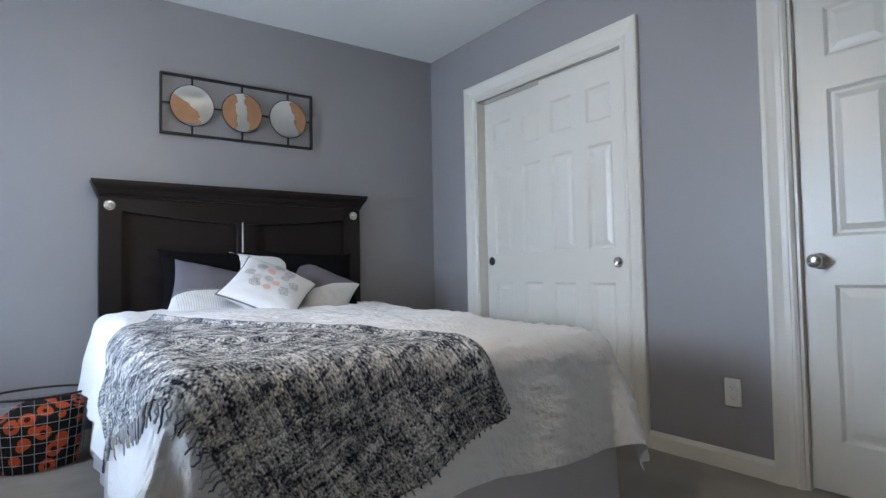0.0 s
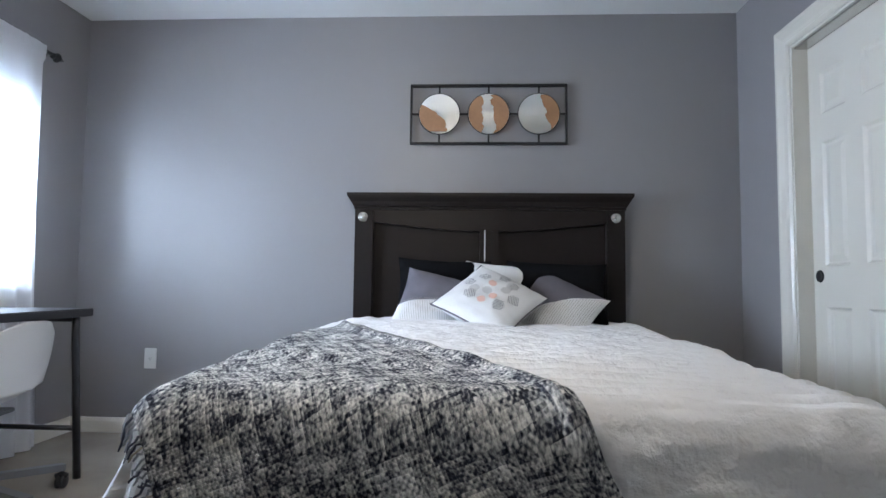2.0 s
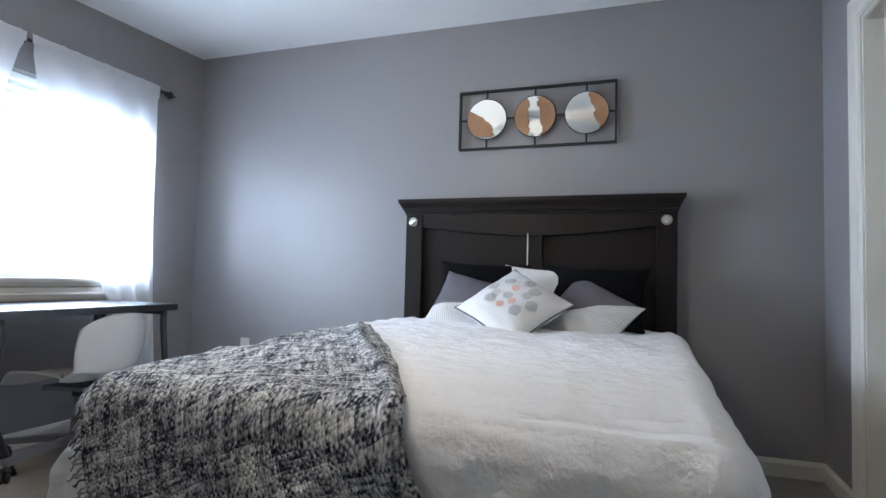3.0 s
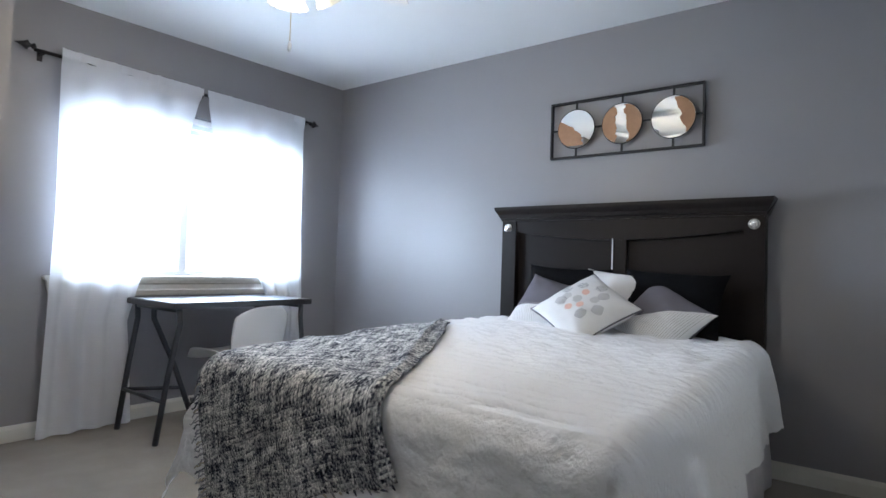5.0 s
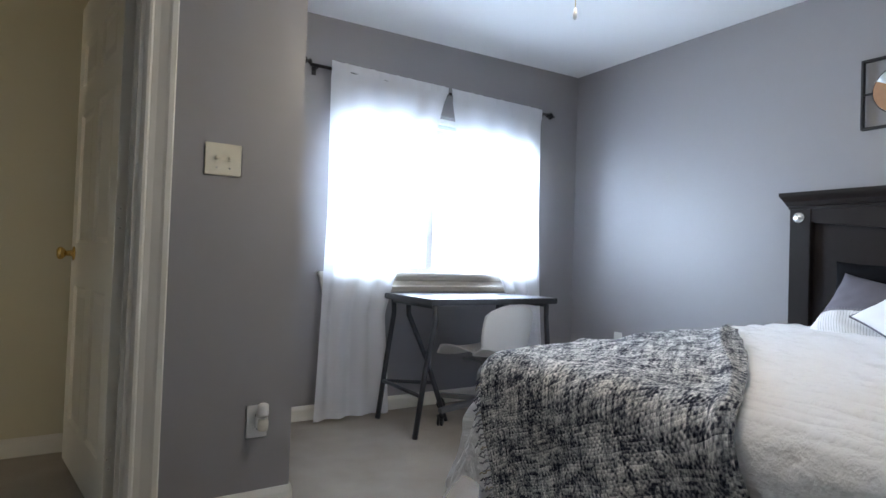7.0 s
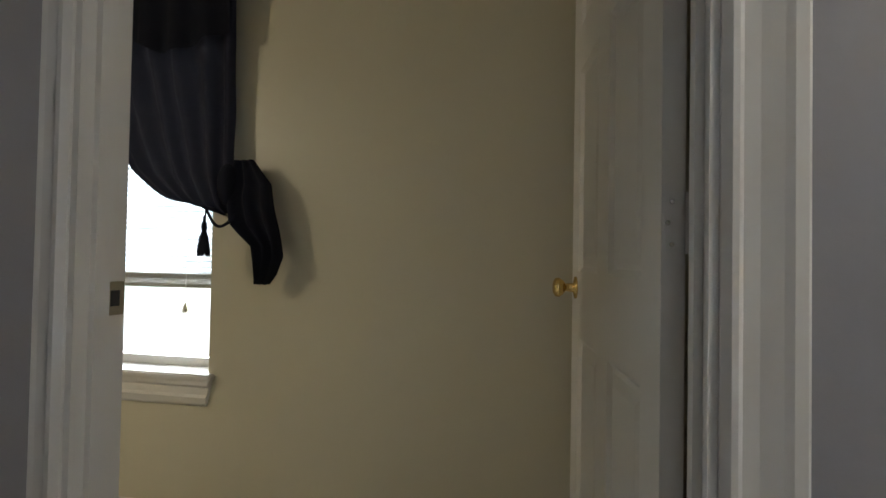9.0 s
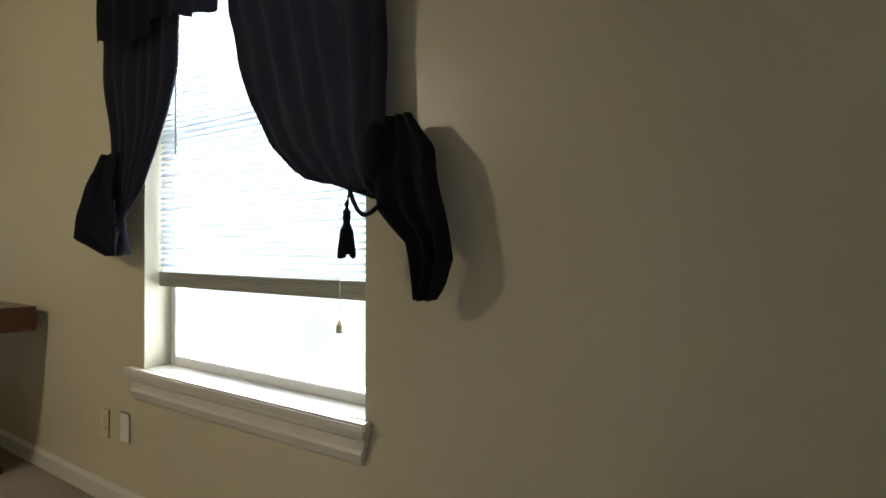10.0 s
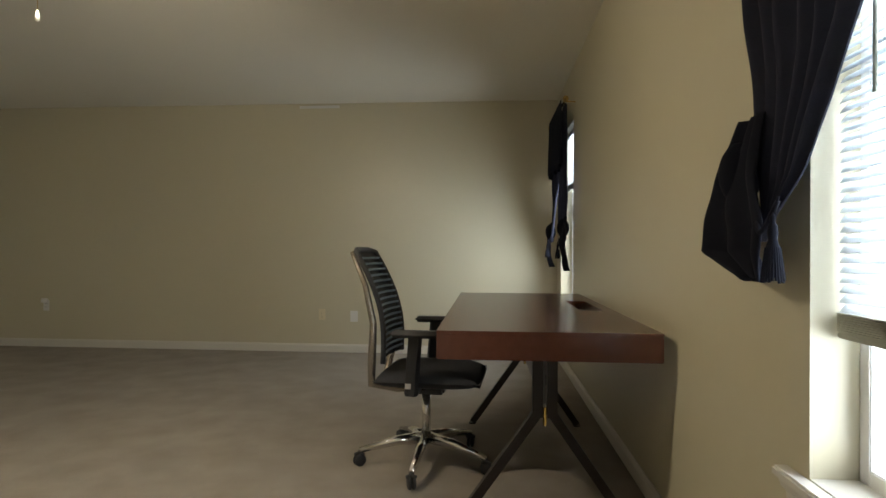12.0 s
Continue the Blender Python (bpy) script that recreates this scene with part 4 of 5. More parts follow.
def shell_fn(u, v):
    """v from the top of the back to the front lip of the seat."""
    a = u * 2 - 1
    if v < .5:
        f = v / .5
        z = .70 - .27 * f
        x = -.235 + .055 * f + .045 * a * a * (1 - f * .3)
        wd = .195 + .02 * math.sin(f * math.pi)
        if f < .25:
            wd *= 1 - .10 * (1 - f / .25) ** 2
            z -= .035 * abs(a) ** 3 * (1 - f / .25)
    elif v < .66:
        f = (v - .5) / .16
        x = -.18 + .09 * math.sin(f * math.pi / 2)
        z = .43 - .045 * math.sin(f * math.pi / 2) - .0 + .02 * abs(a) ** 2
        x += .045 * a * a * .7 * (1 - f)
        wd = .2 + .005 * f
    else:
        f = (v - .66) / .34
        x = -.09 + .34 * f
        z = .385 + .035 * abs(a) ** 2.5 * (1 - f * .5) + .018 * f - .05 * max(0, f - .75) / .25 * (f - .75) / .25 + .02 * math.sin(f * math.pi)
        wd = .205 + .005 * math.sin(f * math.pi) - .03 * max(0, f - .8) / .2
    return (x, a * wd, z)


part("shell", sheet(shell_fn, 28, 54, .008), WHITE_PL, ch, "white moulded plastic shell", True)
part("seat_plate", box(-.11, .11, -.1, .1, .345, .362, bevel=.004), BASE_GREY, ch)
part("column", tube(bmesh.new(), [(0, 0, .1), (0, 0, .22), (0, 0, .222), (0, 0, .35)], [.028, .028, .018, .018], 16), BASE_GREY, ch, "", True)
part("column_cap", tube(bmesh.new(), [(0, 0, .305), (0, 0, .335)], .03, 16), BLACK_PL, ch, "", True)


def caster(parent, x, y, turn, r=.028, name="caster"):
    bm = bmesh.new()
    m = Matrix.Translation((x, y, r)) @ Matrix.Rotation(turn, 4, "Z") @ Matrix.Rotation(radians(90), 4, "X")
    for o in (-.016, .004):
        lathe(bm, [(.001, o), (r * .8, o), (r, o + .003), (r, o + .01), (r * .8, o + .013), (.001, o + .013)], 18, m)
    tube(bm, [(x, y, r + .005), (x, y, r * 2 + .02)], .006, 8)
    tube(bm, [(x - .022, y, r * 1.75), (x, y, r * 2.12), (x + .022, y, r * 1.75)], .011, 8)
    return part(name, bm, BLACK_PL, parent, "black twin-wheel caster", True)


for k in range(5):
    a = radians(12 + 72 * k)
    p = (math.cos(a) * .335, math.sin(a) * .335)
    part("base_arm", flat_bar(bmesh.new(), (0, 0, .115), (p[0], p[1], .085), .036, .026), BASE_GREY, ch)
    caster(ch, p[0] * .98, p[1] * .98, a + .7)

# ---- bedroom: basket ----
bk = thing("wire_basket", "oval grey wire basket with dark rim and loop handles", "basket", Matrix.Translation((.225, 3.06, 0)) @ Matrix.Rotation(radians(4), 4, "Z"))
BA, BB, BH = .205, .15, .335


def oval(f, z):
    k = .82 + .18 * z / BH
    return (BA * k * math.cos(f), BB * k * math.sin(f), z)


for i in range(8):
    z = .006 + i * .043
    part("hoop_wire", tube(bmesh.new(), [oval(k * math.tau / 40, z) for k in range(41)], .0014, 5, False), WIRE, bk)
for k in range(26):
    f = k * math.tau / 26
    part("upright_wire", tube(bmesh.new(), [oval(f, .004), oval(f, BH)], .0014, 5), WIRE, bk)
part("rim", tube(bmesh.new(), [oval(k * math.tau / 48, BH) for k in range(49)], .0055, 8, False), IRON, bk, "dark wrapped rim")
for s in (-1, 1):
    pts = []
    for k in range(17):
        a = k * math.tau / 16
        pts.append((s * (BA + .002) + .014 * s * math.sin(a) * 0, .055 * math.cos(a), BH + .026 + .026 * math.sin(a)))
    part("handle", tube(bmesh.new(), pts, .0045, 7, False), IRON, bk)


def heap(u, v):
    f = u * math.tau
    r = v
    k = .78 + .14 * min(1, v)
    bulge = .025 * nz(math.cos(f) * 2 * v, math.sin(f) * 2 * v, 2)
    if v < .7:
        rr = v / .7
        return (BA * .86 * rr * math.cos(f), BB * .86 * rr * math.sin(f), .25 + .055 * (1 - rr * rr) + bulge * 1.4 + .03 * math.cos(f) * rr)
    g = (v - .7) / .3
    return (BA * (.88 - .12 * g) * math.cos(f), BB * (.88 - .12 * g) * math.sin(f), (.25 + .03 * math.cos(f) + bulge * 1.4) * (1 - g) + .008 * g)


tagged(part("bundled_cloth", sheet(heap, 60, 40), RINGS, None, "", True), "bundled black cloth with orange ring print in the basket", "blanket").matrix_world = bk.matrix_world


# ---- plates and outlets ----
def plate(name, m, w, h, label, cat, toggles=(), sockets=(), material=None):
    """A cover plate in its local x-z plane, facing -y."""
    root = thing(name, label, cat, m)
    mt = material or WHITE_PL
    part("cover_plate", box(-w / 2, w / 2, -.006, -.0005, -h / 2, h / 2, bevel=.003), mt, root)
    for x in toggles:
        bm = box(x - .005, x + .005, -.018, -.005, -.002, .012, bevel=.002)
        part("toggle", bm, mt, root)
        part("screw", lathe(bmesh.new(), [(.0005, .0), (.003, 0), (.0005, .001)], 8, Matrix.Translation((x, -.006, -.03)) @ Matrix.Rotation(radians(90), 4, "X")), SATIN, root)
    for z in sockets:
        sk = part("socket", box(-.0165, .0165, -.0082, -.0058, z - .014, z + .014, bevel=.004), mt, root)
        bm = bmesh.new()
        bx(bm, -.0075, -.0055, -.0086, -.0083, z - .002, z + .006)
        bx(bm, .0055, .0075, -.0086, -.0083, z - .001, z + .005)
        lathe(bm, [(.0003, 0), (.0022, 0), (.0022, .0003), (.0003, .0003)], 8, Matrix.Translation((0, -.0083, z - .0075)) @ Matrix.Rotation(radians(90), 4, "X"))
        part("slots", bm, DARK_SLOT, sk)
    return root


def on_wall(p, turn):
    return Matrix.Translation(p) @ Matrix.Rotation(radians(turn), 4, "Z")


plate("light_switch", on_wall((SX, .459, 1.27), 90), .125, .114, "ivory double toggle switch plate on the grey wall", "light switch", toggles=(-.022, .022), material=mat("almond_plastic", (.66, .62, .5), .4, bump=.02))
po = plate("wall_outlet", on_wall((SX, .613, .334), 90), .076, .118, "white duplex outlet by the doorway", "outlet", sockets=(-.02, .02))
af = thing("air_freshener", "white and clear plug-in air freshener in the outlet", "air freshener", on_wall((SX + .009, .625, .345), 90))
part("plug_body", box(-.02, .02, -.032, 0, -.03, .015, bevel=.008), WHITE_PL, af)
part("bottle", lathe(bmesh.new(), [(.001, -.02), (.016, -.02), (.019, -.01), (.019, .012), (.012, .02), (.001, .02)], 18, Matrix.Translation((0, -.035, -.015))), FROST, af, "clear scent bottle", True)
part("cap", lathe(bmesh.new(), [(.001, 0), (.02, 0), (.021, .004), (.019, .035), (.013, .042), (.001, .040)], 20, Matrix.Translation((0, -.03, .018))), WHITE_PL, af, "", True)
plate("wall_outlet", on_wall((-.71, HX, .42), 0), .072, .116, "white outlet plate on the grey wall", "outlet", sockets=(0,))
plate("wall_outlet", on_wall((EX, 1.095, .326), -90), .072, .118, "white duplex outlet beside the closet", "outlet", sockets=(-.02, .02))
plate("wall_outlet", on_wall((WX, -2.665, .31), 90), .07, .114, "ivory duplex outlet under the study window", "outlet", sockets=(-.02, .02), material=IVORY)
plate("blank_plate", on_wall((WX, -2.505, .32), 90), .07, .114, "plain cream cover plate under the study window", "cover plate")
plate("wall_outlet", on_wall((1.22, FY, .385), 180), .07, .114, "ivory outlet on the far study wall", "outlet", sockets=(-.02, .02), material=IVORY)
plate("blank_plate", on_wall((.885, FY, .37), 180), .08, .114, "white cover plate on the far study wall", "cover plate")
po = plate("wall_outlet", on_wall((4.24, FY, .44), 180), .07, .114, "white outlet with plugged night light", "outlet", sockets=(-.02, .02))
part("night_light", lathe(bmesh.new(), [(.001, 0), (.03, 0), (.035, .02), (.03, .045), (.001, .05)], 18, Matrix.Translation((0, -.03, .03))), WHITE_PL, po, "round white plug-in night light", True)
# added thin plate: paints in the bright highlight along the far wall's top
plate("highlight_strip", on_wall((1.26, FY, 2.525), 180), .42, .03, "slim white strip standing in for a highlight under the study ceiling", "vent")


# ---- ceiling fans ----
def ceiling_fan(m, label):
    """A fan at rest; local z = 0 is the ceiling."""
    fan = thing("ceiling_fan", label, "ceiling fan", m)
    part("canopy", lathe(bmesh.new(), [(.001, 0), (.075, 0), (.07, -.03), (.03, -.05), (.012, -.055), (.012, -.09), (.001, -.09)], 28), WHITE_PL, fan, "", True)
    part("downrod", tube(bmesh.new(), [(0, 0, -.05), (0, 0, -.24)], .012, 12), WHITE_PL, fan, "", True)
    LK = Matrix.Translation((0, 0, -.055))
    part("motor_housing", lathe(bmesh.new(), [(.001, -.085), (.07, -.09), (.115, -.115), (.12, -.17), (.1, -.215), (.06, -.24), (.001, -.24)], 32, LK), WHITE_PL, fan, "", True)
    part("light_fitter", lathe(bmesh.new(), [(.001, -.23), (.05, -.24), (.06, -.29), (.045, -.33), (.02, -.35), (.001, -.352)], 24, LK), BRASS, fan, "polished brass light fitter", True)
    for k in range(5):
        a = radians(72 * k + 22)
        r = LK @ Matrix.Rotation(a, 4, "Z")
        iron = tube(bmesh.new(), [r @ Vector((.1, 0, -.2)), r @ Vector((.16, 0, -.225)), r @ Vector((.22, 0, -.222))], .009, 8)
        part("blade_arm", iron, BRASS, fan)
        bm = sheet(lambda u, v: r @ Vector((.17 + .44 * u, (v - .5) * (.1 + .04 * u) * (1 - .35 * max(0, u - .9) / .1), -.22 + (v - .5) * .022 - .02 * u)), 14, 6, .006)
        part("blade", bm, WHITE_PL, fan, "cream painted blade")
    for k in range(4):
        a = radians(90 * k + 59)
        r = LK @ Matrix.Rotation(a, 4, "Z")
        d_ = Matrix.Translation(r @ Vector((.085, 0, -.345))) @ Matrix.Rotation(a, 4, "Z") @ Matrix.Rotation(radians(145), 4, "Y")
        part("lamp_arm", tube(bmesh.new(), [r @ Vector((.03, 0, -.30)), r @ Vector((.07, 0, -.315)), r @ Vector((.085, 0, -.345))], .009, 8), BRASS, fan)
        sh = part("shade", sheet(lambda u, v: d_ @ Vector(((.022 + .05 * v ** 1.6 + .004 * math.cos(u * math.tau * 12) * v) * math.cos(u * math.tau), (.022 + .05 * v ** 1.6 + .004 * math.cos(u * math.tau * 12) * v) * math.sin(u * math.tau), .11 * v)), 72, 12, .003), FROST, fan, "ribbed frosted glass bell shade", True)
        part("bulb", lathe(bmesh.new(), [(.001, .015), (.013, .018), (.02, .05), (.016, .07), (.001, .08)], 14, d_), GLOW, sh, "lit bulb", True)
    part("pull_chain", tube(bmesh.new(), [(0.02, -.02, -.39), (0.02, -.02, -.69)], .0014, 6), BRASS, fan)
    part("chain_pull", lathe(bmesh.new(), [(.001, -.725), (.006, -.722), (.008, -.71), (.004, -.69), (.001, -.685)], 12, Matrix.Translation((.02, -.02, 0))), WHITE_PL, fan, "white teardrop pull", True)
    return fan


fan = ceiling_fan(Matrix.Translation((.728, 1.316, H1)), "white ceiling fan with lit glass shades and pull chain")
fan2 = copy_thing(fan, Matrix.Translation((1.06, -2.92, H2)))
tagged(fan2, "cream ceiling fan with lit glass shades in the study")

# ---- study: desk ----
dk = thing("executive_desk", "long cherry veneer desk on dark splayed metal legs", "desk")
x0, x1, y0, y1 = -1.12, -.29, -5.15, -3.205
hx0, hx1, hy0, hy1 = -1.06, -.945, -4.55, -3.99
bm = bmesh.new()
for a in ((x0, hx0, y0, y1), (hx1, x1, y0, y1), (hx0, hx1, y0, hy0), (hx0, hx1, hy1, y1)):
    bx(bm, a[0], a[1], a[2], a[3], .738, .75)
part("desktop", bm, CHERRY, dk)
bm = bmesh.new()
for a in ((x0, x1, y1 - .03, y1), (x0, x1, y0, y0 + .03), (x0, x0 + .03, y0 + .03, y1 - .03), (x1 - .03, x1, y0 + .03, y1 - .03)):
    bx(bm, a[0], a[1], a[2], a[3], .642, .7385, bevel=.003)
part("apron_frame", bm, CHERRY, dk)
part("cable_tray", box(hx0, hx1, hy0, hy1, .66, .668), BLACK_PL, dk)
part("modesty_panel", box(-.72, -.70, -4.6, -3.45, .42, .642), BASE_GREY, dk, "grey panel under the top")
for ly in (-3.34, -4.55):
    for s in (-1, 1):
        fx = -.705 + s * .312
        part("leg", flat_bar(bmesh.new(), (-.705 + s * .028, ly, .60), (-.705 + s * .028, ly, .40), .04, .035), MAHOG_LEG, dk)
        bm = flat_bar(bmesh.new(), (-.705 + s * .028, ly, .641), (-.705 + s * .028, ly, .41), .04, .042)
        flat_bar(bm, (-.705 + s * .022, ly, .425), (fx, ly, .012), .04, .036)
        part("splayed_leg", bm, MAHOG_LEG, dk)
        part("foot_pad", lathe(bmesh.new(), [(.001, 0), (.022, 0), (.022, .008), (.001, .009)], 14, Matrix.Translation((fx, ly, 0))), BLACK_PL, dk)
    part("brass_pin", tube(bmesh.new(), [(-.705, ly + .012, .37), (-.705, ly + .012, .44)], .007, 8), BRASS, dk)

# ---- study: office chair ----
oc = thing("office_chair", "mesh-back office chair with armrests and chrome base", "office chair", Matrix.Translation((-.18, -3.89, 0)) @ Matrix.Rotation(radians(176), 4, "Z"))
# local +x is forward


def seat_fn(u, v):
    a, c = u * 2 - 1, v * 2 - 1
    th = ((1 - abs(a) ** 4) * (1 - abs(c) ** 4)) ** .4
    return (.04 + a * .245, c * .24 * (1 - .05 * a), .445 + .045 * th - .03 * max(0, a - .5) ** 2 * 4 * .5)


def seat_under(u, v):
    p = seat_fn(u, v)
    a, c = u * 2 - 1, v * 2 - 1
    return (p[0], p[1], .445 - .045 * ((1 - abs(a) ** 4) * (1 - abs(c) ** 4)) ** .5)


seat = part("seat", sheet(seat_fn, 30, 30), SEAT_FAB, oc, "dark grey upholstered seat", True)
part("seat_shell", sheet(seat_under, 24, 24), BLACK_PL, oc, "", True)


def back_pt(v, a):
    """The back's plane: v from bottom to top, a from side to side."""
    x = -.20 - .14 * v + .05 * math.sin(v * math.pi) - .03 * a * a * -1
    return Vector((x, a * (.20 - .03 * v), .52 + .52 * v))


back = part("backrest_mesh", sheet(lambda u, v: back_pt(v, u * 2 - 1), 20, 30, .006), cloth("blue_grey_mesh", (.03, .04, .055), .25, .2, fine=700, bump=.3), oc, "dark blue-grey mesh", True)
for k in range(17):
    v = .06 + .88 * k / 16
    pts = [back_pt(v, a) + Vector((.006, 0, 0)) for a in (-.97, -.5, 0, .5, .97)]
    part("mesh_band", tube(bmesh.new(), pts, .0055, 6), mat("pale_blue_band", (.2, .26, .32), .8, bump=.1) if k == 0 else bpy.data.materials["pale_blue_band"], back)
rim = [back_pt(v, -1) for v in [i / 14 for i in range(15)]] + [back_pt(1, a) + Vector((0, 0, .012)) for a in (-.6, 0, .6)] + [back_pt(1 - i / 14, 1) for i in range(15)]
part("back_frame", tube(bmesh.new(), rim, .013, 8), BLACK_PL, oc, "", True)
for s in (-1, 1):
    pts = [back_pt(1, s * .95) + Vector((-.02, 0, .0)), back_pt(.7, s) + Vector((-.035, 0, 0)), back_pt(.35, s) + Vector((-.045, 0, 0)), back_pt(.05, s) + Vector((-.055, 0, -.03)), Vector((-.235, s * .16, .42)), Vector((-.12, s * .1, .385)), Vector((0, s * .06, .38))]
    part("back_spine", tube(bmesh.new(), pts, [.011, .014, .017, .02, .022, .018, .014], 10), BRONZE, oc, "glossy taupe back support", True)
    arm = part("armrest", flat_bar(bmesh.new(), (-.02, s * .275, .40), (.0, s * .285, .665), .03, .055), BLACK_PL, oc)
    part("arm_bracket", flat_bar(bmesh.new(), (-.02, s * .14, .405), (-.02, s * .285, .405), .05, .018), BLACK_PL, arm)
    part("arm_pad", box(-.11, .14, s * .285 - .04, s * .285 + .04, .66, .69, bevel=.012, seg=3), BLACK_PL, arm, "", True)
    part("height_label", box(-.045, .005, s * .275 + .017 * s - .001, s * .275 + .017 * s + .001, .43, .455), CHROME, arm)
part("tilt_mechanism", box(-.1, .1, -.07, .07, .35, .402, bevel=.012), BLACK_PL, oc)
part("tilt_lever", tube(bmesh.new(), [(.02, .06, .365), (.03, .2, .35), (.04, .22, .30)], [.007, .007, .014], 8), BLACK_PL, oc)
part("gas_column", tube(bmesh.new(), [(0, 0, .1), (0, 0, .36)], .022, 18), CHROME, oc, "", True)
for k in range(5):
    a = radians(53 + 72 * k)
    p = (math.cos(a), math.sin(a))
    bm = tube(bmesh.new(), [(p[0] * .02, p[1] * .02, .125), (p[0] * .15, p[1] * .15, .115), (p[0] * .325, p[1] * .325, .075)], [.03, .023, .014], 10)
    part("base_spoke", bm, CHROME, oc, "chrome base spoke", True)
    caster(oc, p[0] * .325, p[1] * .325, a + .5, .029)


# ---- study: curtains ----
def tied_curtain(name, yc, s, label, wide=1.0, flare=False):
    """A dark curtain tied back; s = +1 hangs on the window's +y side. yc: its outer edge."""
    root = thing(name, label, "curtain")

    def Y(d):
        return yc - s * d * wide
    if flare:
        low, td = 1.10, .30
        inner = [(2.3, .66), (1.66, .60), (1.467, .545), (1.328, .446), (1.207, .354), (1.121, .218), (1.10, .12)]
        outer = [(2.3, -.03), (1.66, -.03), (1.35, .045), (1.10, .09)]
        lft = [(1.36, .12), (1.107, .22), (.985, .14)]
        rgt = [(1.36, -.03), (1.05, -.33), (.985, .05)]
    else:
        low, td = 1.16, .067
        inner = [(2.3, .68), (1.9, .655), (1.72, .628), (1.55, .56), (1.424, .493), (1.292, .396), (1.22, .30), (1.182, .229), (1.165, .1), (1.16, .06)]
        outer = [(2.3, 0), (1.36, 0), (1.2, -.005), (1.16, .0)]
        lft = [(1.325, -.01), (1.2, .0), (1.102, -.02), (1.025, -.105), (.895, -.108)]
        rgt = [(1.325, -.085), (1.236, -.164), (1.1, -.195), (.991, -.213), (.93, -.18), (.895, -.15)]

    def fn(u, v):
        z = 2.24 + (low - 2.24) * v
        a, c = lerp(outer, z), lerp(inner, z)
        d = a + (c - a) * u
        pull = max(0, (v - .55) / .45)
        w = math.sin(u * 6 * math.tau + 1.5 * nz(u * 3, v * 2, yc))
        x = WX + .065 + .016 * w * (1 - .4 * pull) + .012 * nz(u * 4, v * 5, 3) + .035 * pull * u
        zz = z - .05 * pull * math.sin(u * math.pi) * (1 - u)
        return (x, Y(d), zz)
    part("panel", sheet(fn, 110, 70), NAVY, root, "", True)
    def tail(u, v):
        z = 1.36 - .375 * v if flare else 1.325 - .43 * v
        a, c = lerp(lft, z), lerp(rgt, z)
        d = a + (c - a) * u
        x = WX + .075 + .02 * math.sin(u * 2.6 * math.tau + v) * (.4 + .6 * v) + .03 * math.sin(v * math.pi) + .012 * nz(u * 3, v * 4, yc + 2)
        return (x, Y(d), z)
    part("gathered_tail", sheet(tail, 40, 50, .004), NAVY2, root, "", True)

    def knot(u, v):
        f, g = u * math.tau, v * math.pi
        return (WX + .09 + .05 * math.sin(g) * math.cos(f), Y(.0 + .0) - s * .05 * math.cos(g) * -.6, 1.235 + .075 * math.sin(g) * math.sin(f))
    part("tie_knot", sheet(knot, 20, 14), NAVY2, root, "", True)
    rope = [(WX + .115 + .012 * math.sin(k / 14 * math.pi), Y(td - .115 * k / 14), 1.15 - .02 * k / 14 - .05 * math.sin(k / 14 * math.pi)) for k in range(15)]
    part("tassel_cord", tube(bmesh.new(), [(WX + .125, Y(td), 1.1), (WX + .115, Y(td), 1.16)], .003, 6), NAVY2, root)
    part("tieback_cord", tube(bmesh.new(), rope, .0055, 8), NAVY2, root, "twisted dark tieback cord", True)
    ts = part("tassel", lathe(bmesh.new(), [(.001, 0), (.019, .0), (.017, .03), (.012, .06), (.008, .075), (.010, .085), (.009, .1), (.004, .108), (.006, .118), (.001, .127)], 16, Matrix.Translation((WX + .125, Y(td), 1.0))), NAVY2, root, "dark tasselled cord end", True)
    for k in range(22):
        a = k * math.tau / 22
        q = Vector((WX + .125, Y(td), -.012))
        part("tassel_thread", tube(bmesh.new(), [q + Vector((.012 * math.cos(a), .012 * math.sin(a), 1.07)), q + Vector((.02 * math.cos(a), .02 * math.sin(a), 1.005 + .006 * math.sin(k * 5)))], .003, 5), NAVY2, ts)
    return root


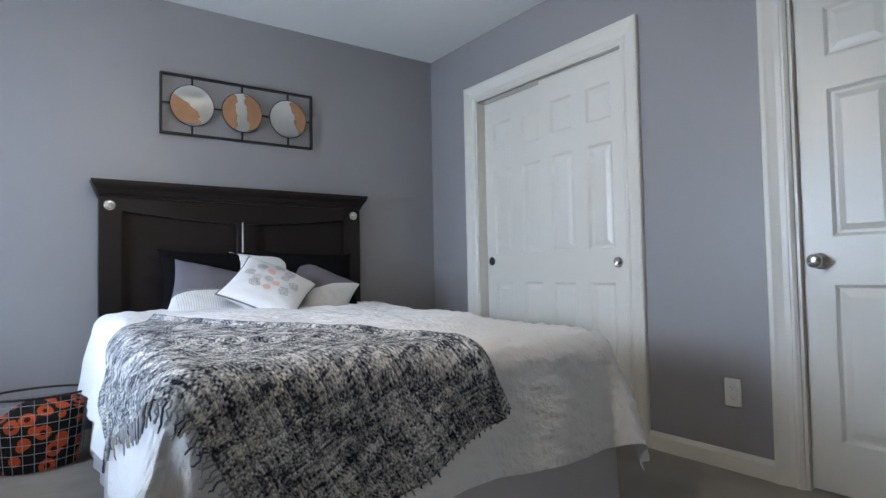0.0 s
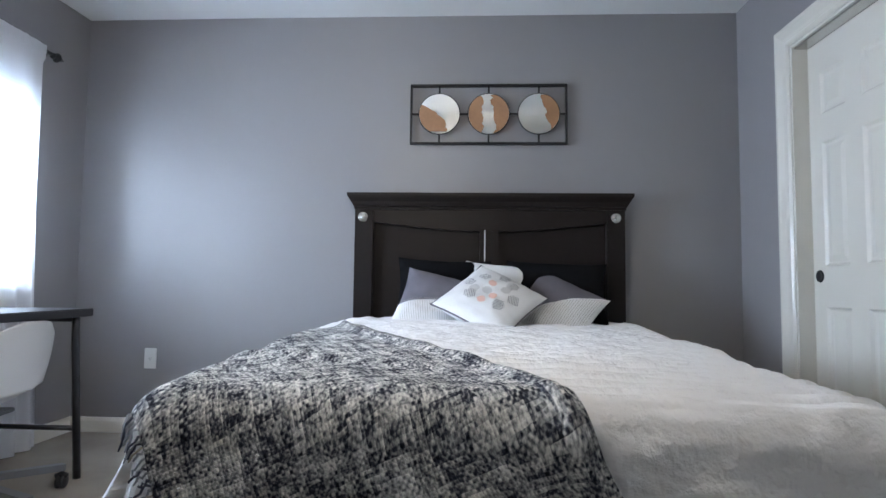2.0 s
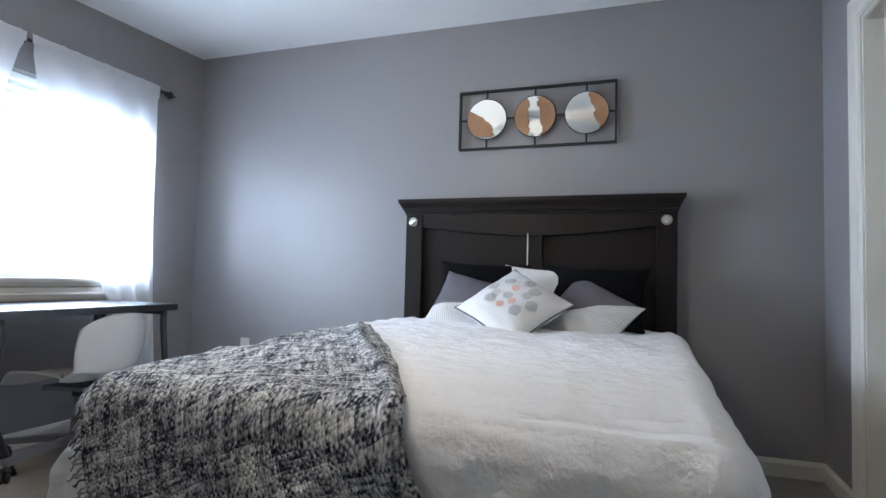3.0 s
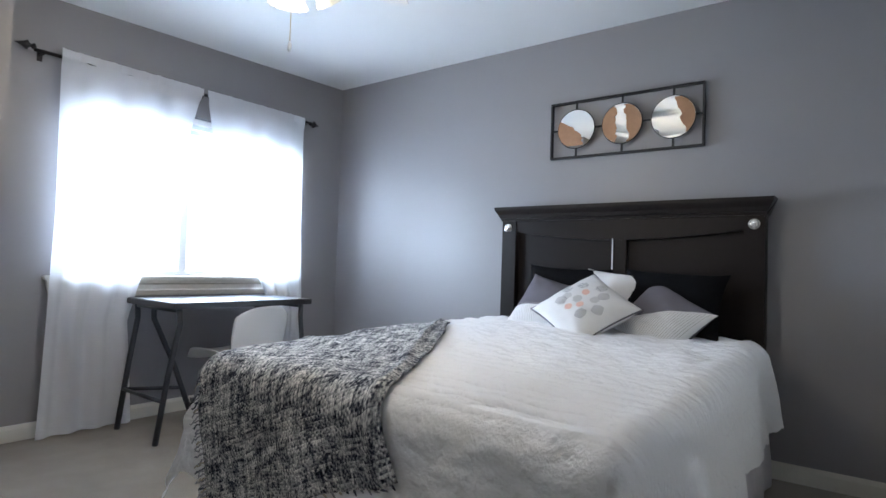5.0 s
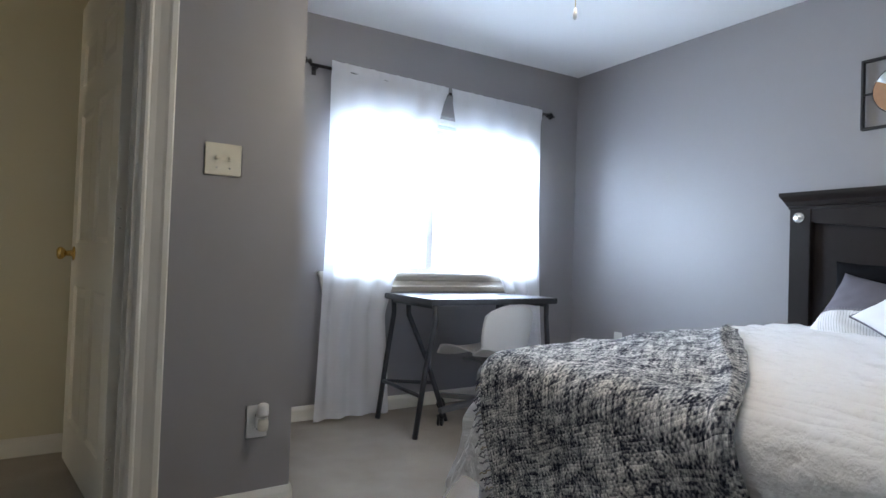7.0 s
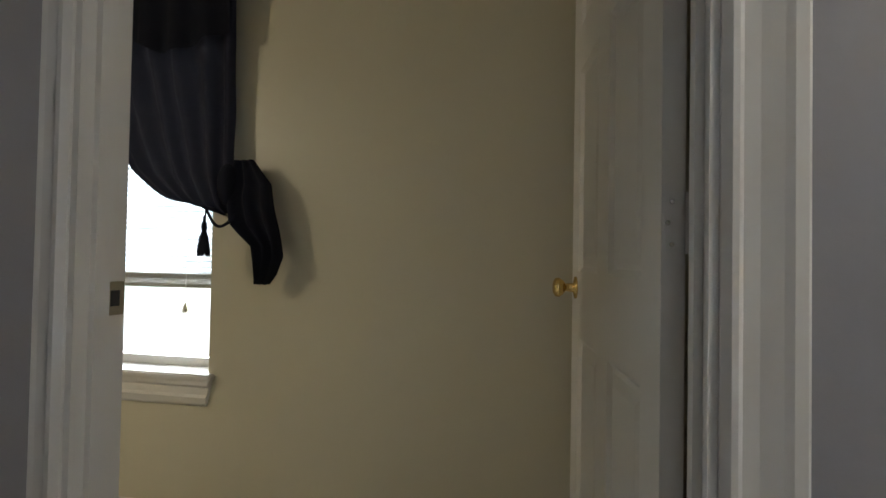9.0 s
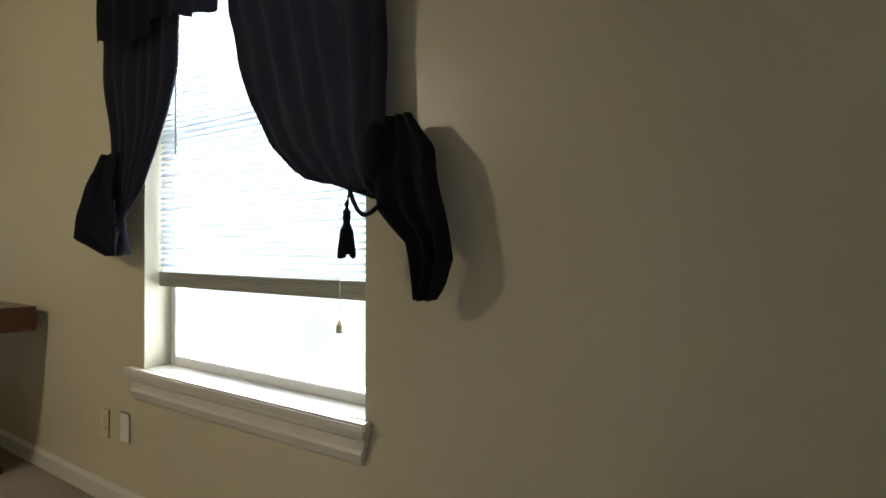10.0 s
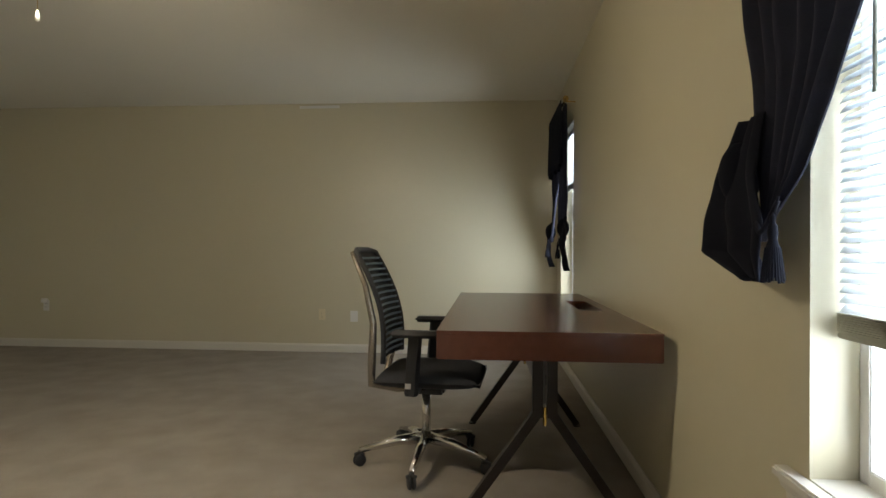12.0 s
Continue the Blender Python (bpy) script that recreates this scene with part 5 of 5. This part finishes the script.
def valance(y0, y1, label, group=None):
    root = thing("curtain_valance", label, "valance")

    def fn(u, v):
        low = 1.765 - .05 * math.sin(u * math.pi * 3) ** 2 + .02 * nz(u * 7, 3)
        z = 2.27 + (low - 2.27) * v
        w = math.sin(u * 11 * math.tau + nz(u * 4, v * 2))
        return (WX + .108 + .012 * w * (.3 + v), y0 + (y1 - y0) * u, z)
    part("cloth", sheet(fn, 130, 24), NAVY2, root, "", True)
    rd = thing("curtain_rod", "brass curtain rod with rounded finials", "curtain rod")
    part("pole", tube(bmesh.new(), [(WX + .085, y0 - .06, 2.25), (WX + .085, y1 + .06, 2.25)], .009, 10), BRASS, rd, "", True)
    for yy, s in ((y0 - .06, -1), (y1 + .06, 1)):
        bm = lathe(bmesh.new(), [(.008, -.005), (.014, .0), (.012, .008), (.02, .02), (.024, .034), (.016, .05), (.001, .056)], 14, Matrix.Translation((WX + .085, yy, 2.25)) @ Matrix.Rotation(radians(-90 * s), 4, "X"))
        part("finial", bm, BRASS, rd, "", True)
        part("bracket", tube(bmesh.new(), [(WX + .001, yy - s * .02, 2.235), (WX + .085, yy - s * .02, 2.24)], .006, 8), BRASS, rd)


tied_curtain("tied_curtain", -1.142, 1, "black-navy curtain tied back with a tasselled cord", .98)
tied_curtain("tied_curtain", -2.497, -1, "black-navy curtain tied back with a tasselled cord", .76, True)
valance(-2.49, -1.142, "black-navy scalloped valance over the study window")
tied_curtain("tied_curtain", -5.70, 1, "black-navy curtain tied back at the far window", .72)
tied_curtain("tied_curtain", -6.60, -1, "black-navy curtain tied back at the far window", .55)
valance(-6.60, -5.70, "black-navy scalloped valance over the far window")

for ob in scene.objects:
    kind_ = ob.name.split(".")[0]
    if ob.parent is None and kind_ in ("pillow", "cushion"):
        tagged(ob, group="pillows on the bed")
    elif kind_ == "tied_curtain":
        tagged(ob, group="tied study curtains")
    elif kind_ == "sheer_curtain":
        tagged(ob, group="sheer bedroom curtains")
    elif kind_ == "closet_door":
        tagged(ob, group="sliding closet doors")
    elif kind_ == "ceiling_fan":
        tagged(ob, group="ceiling fans")
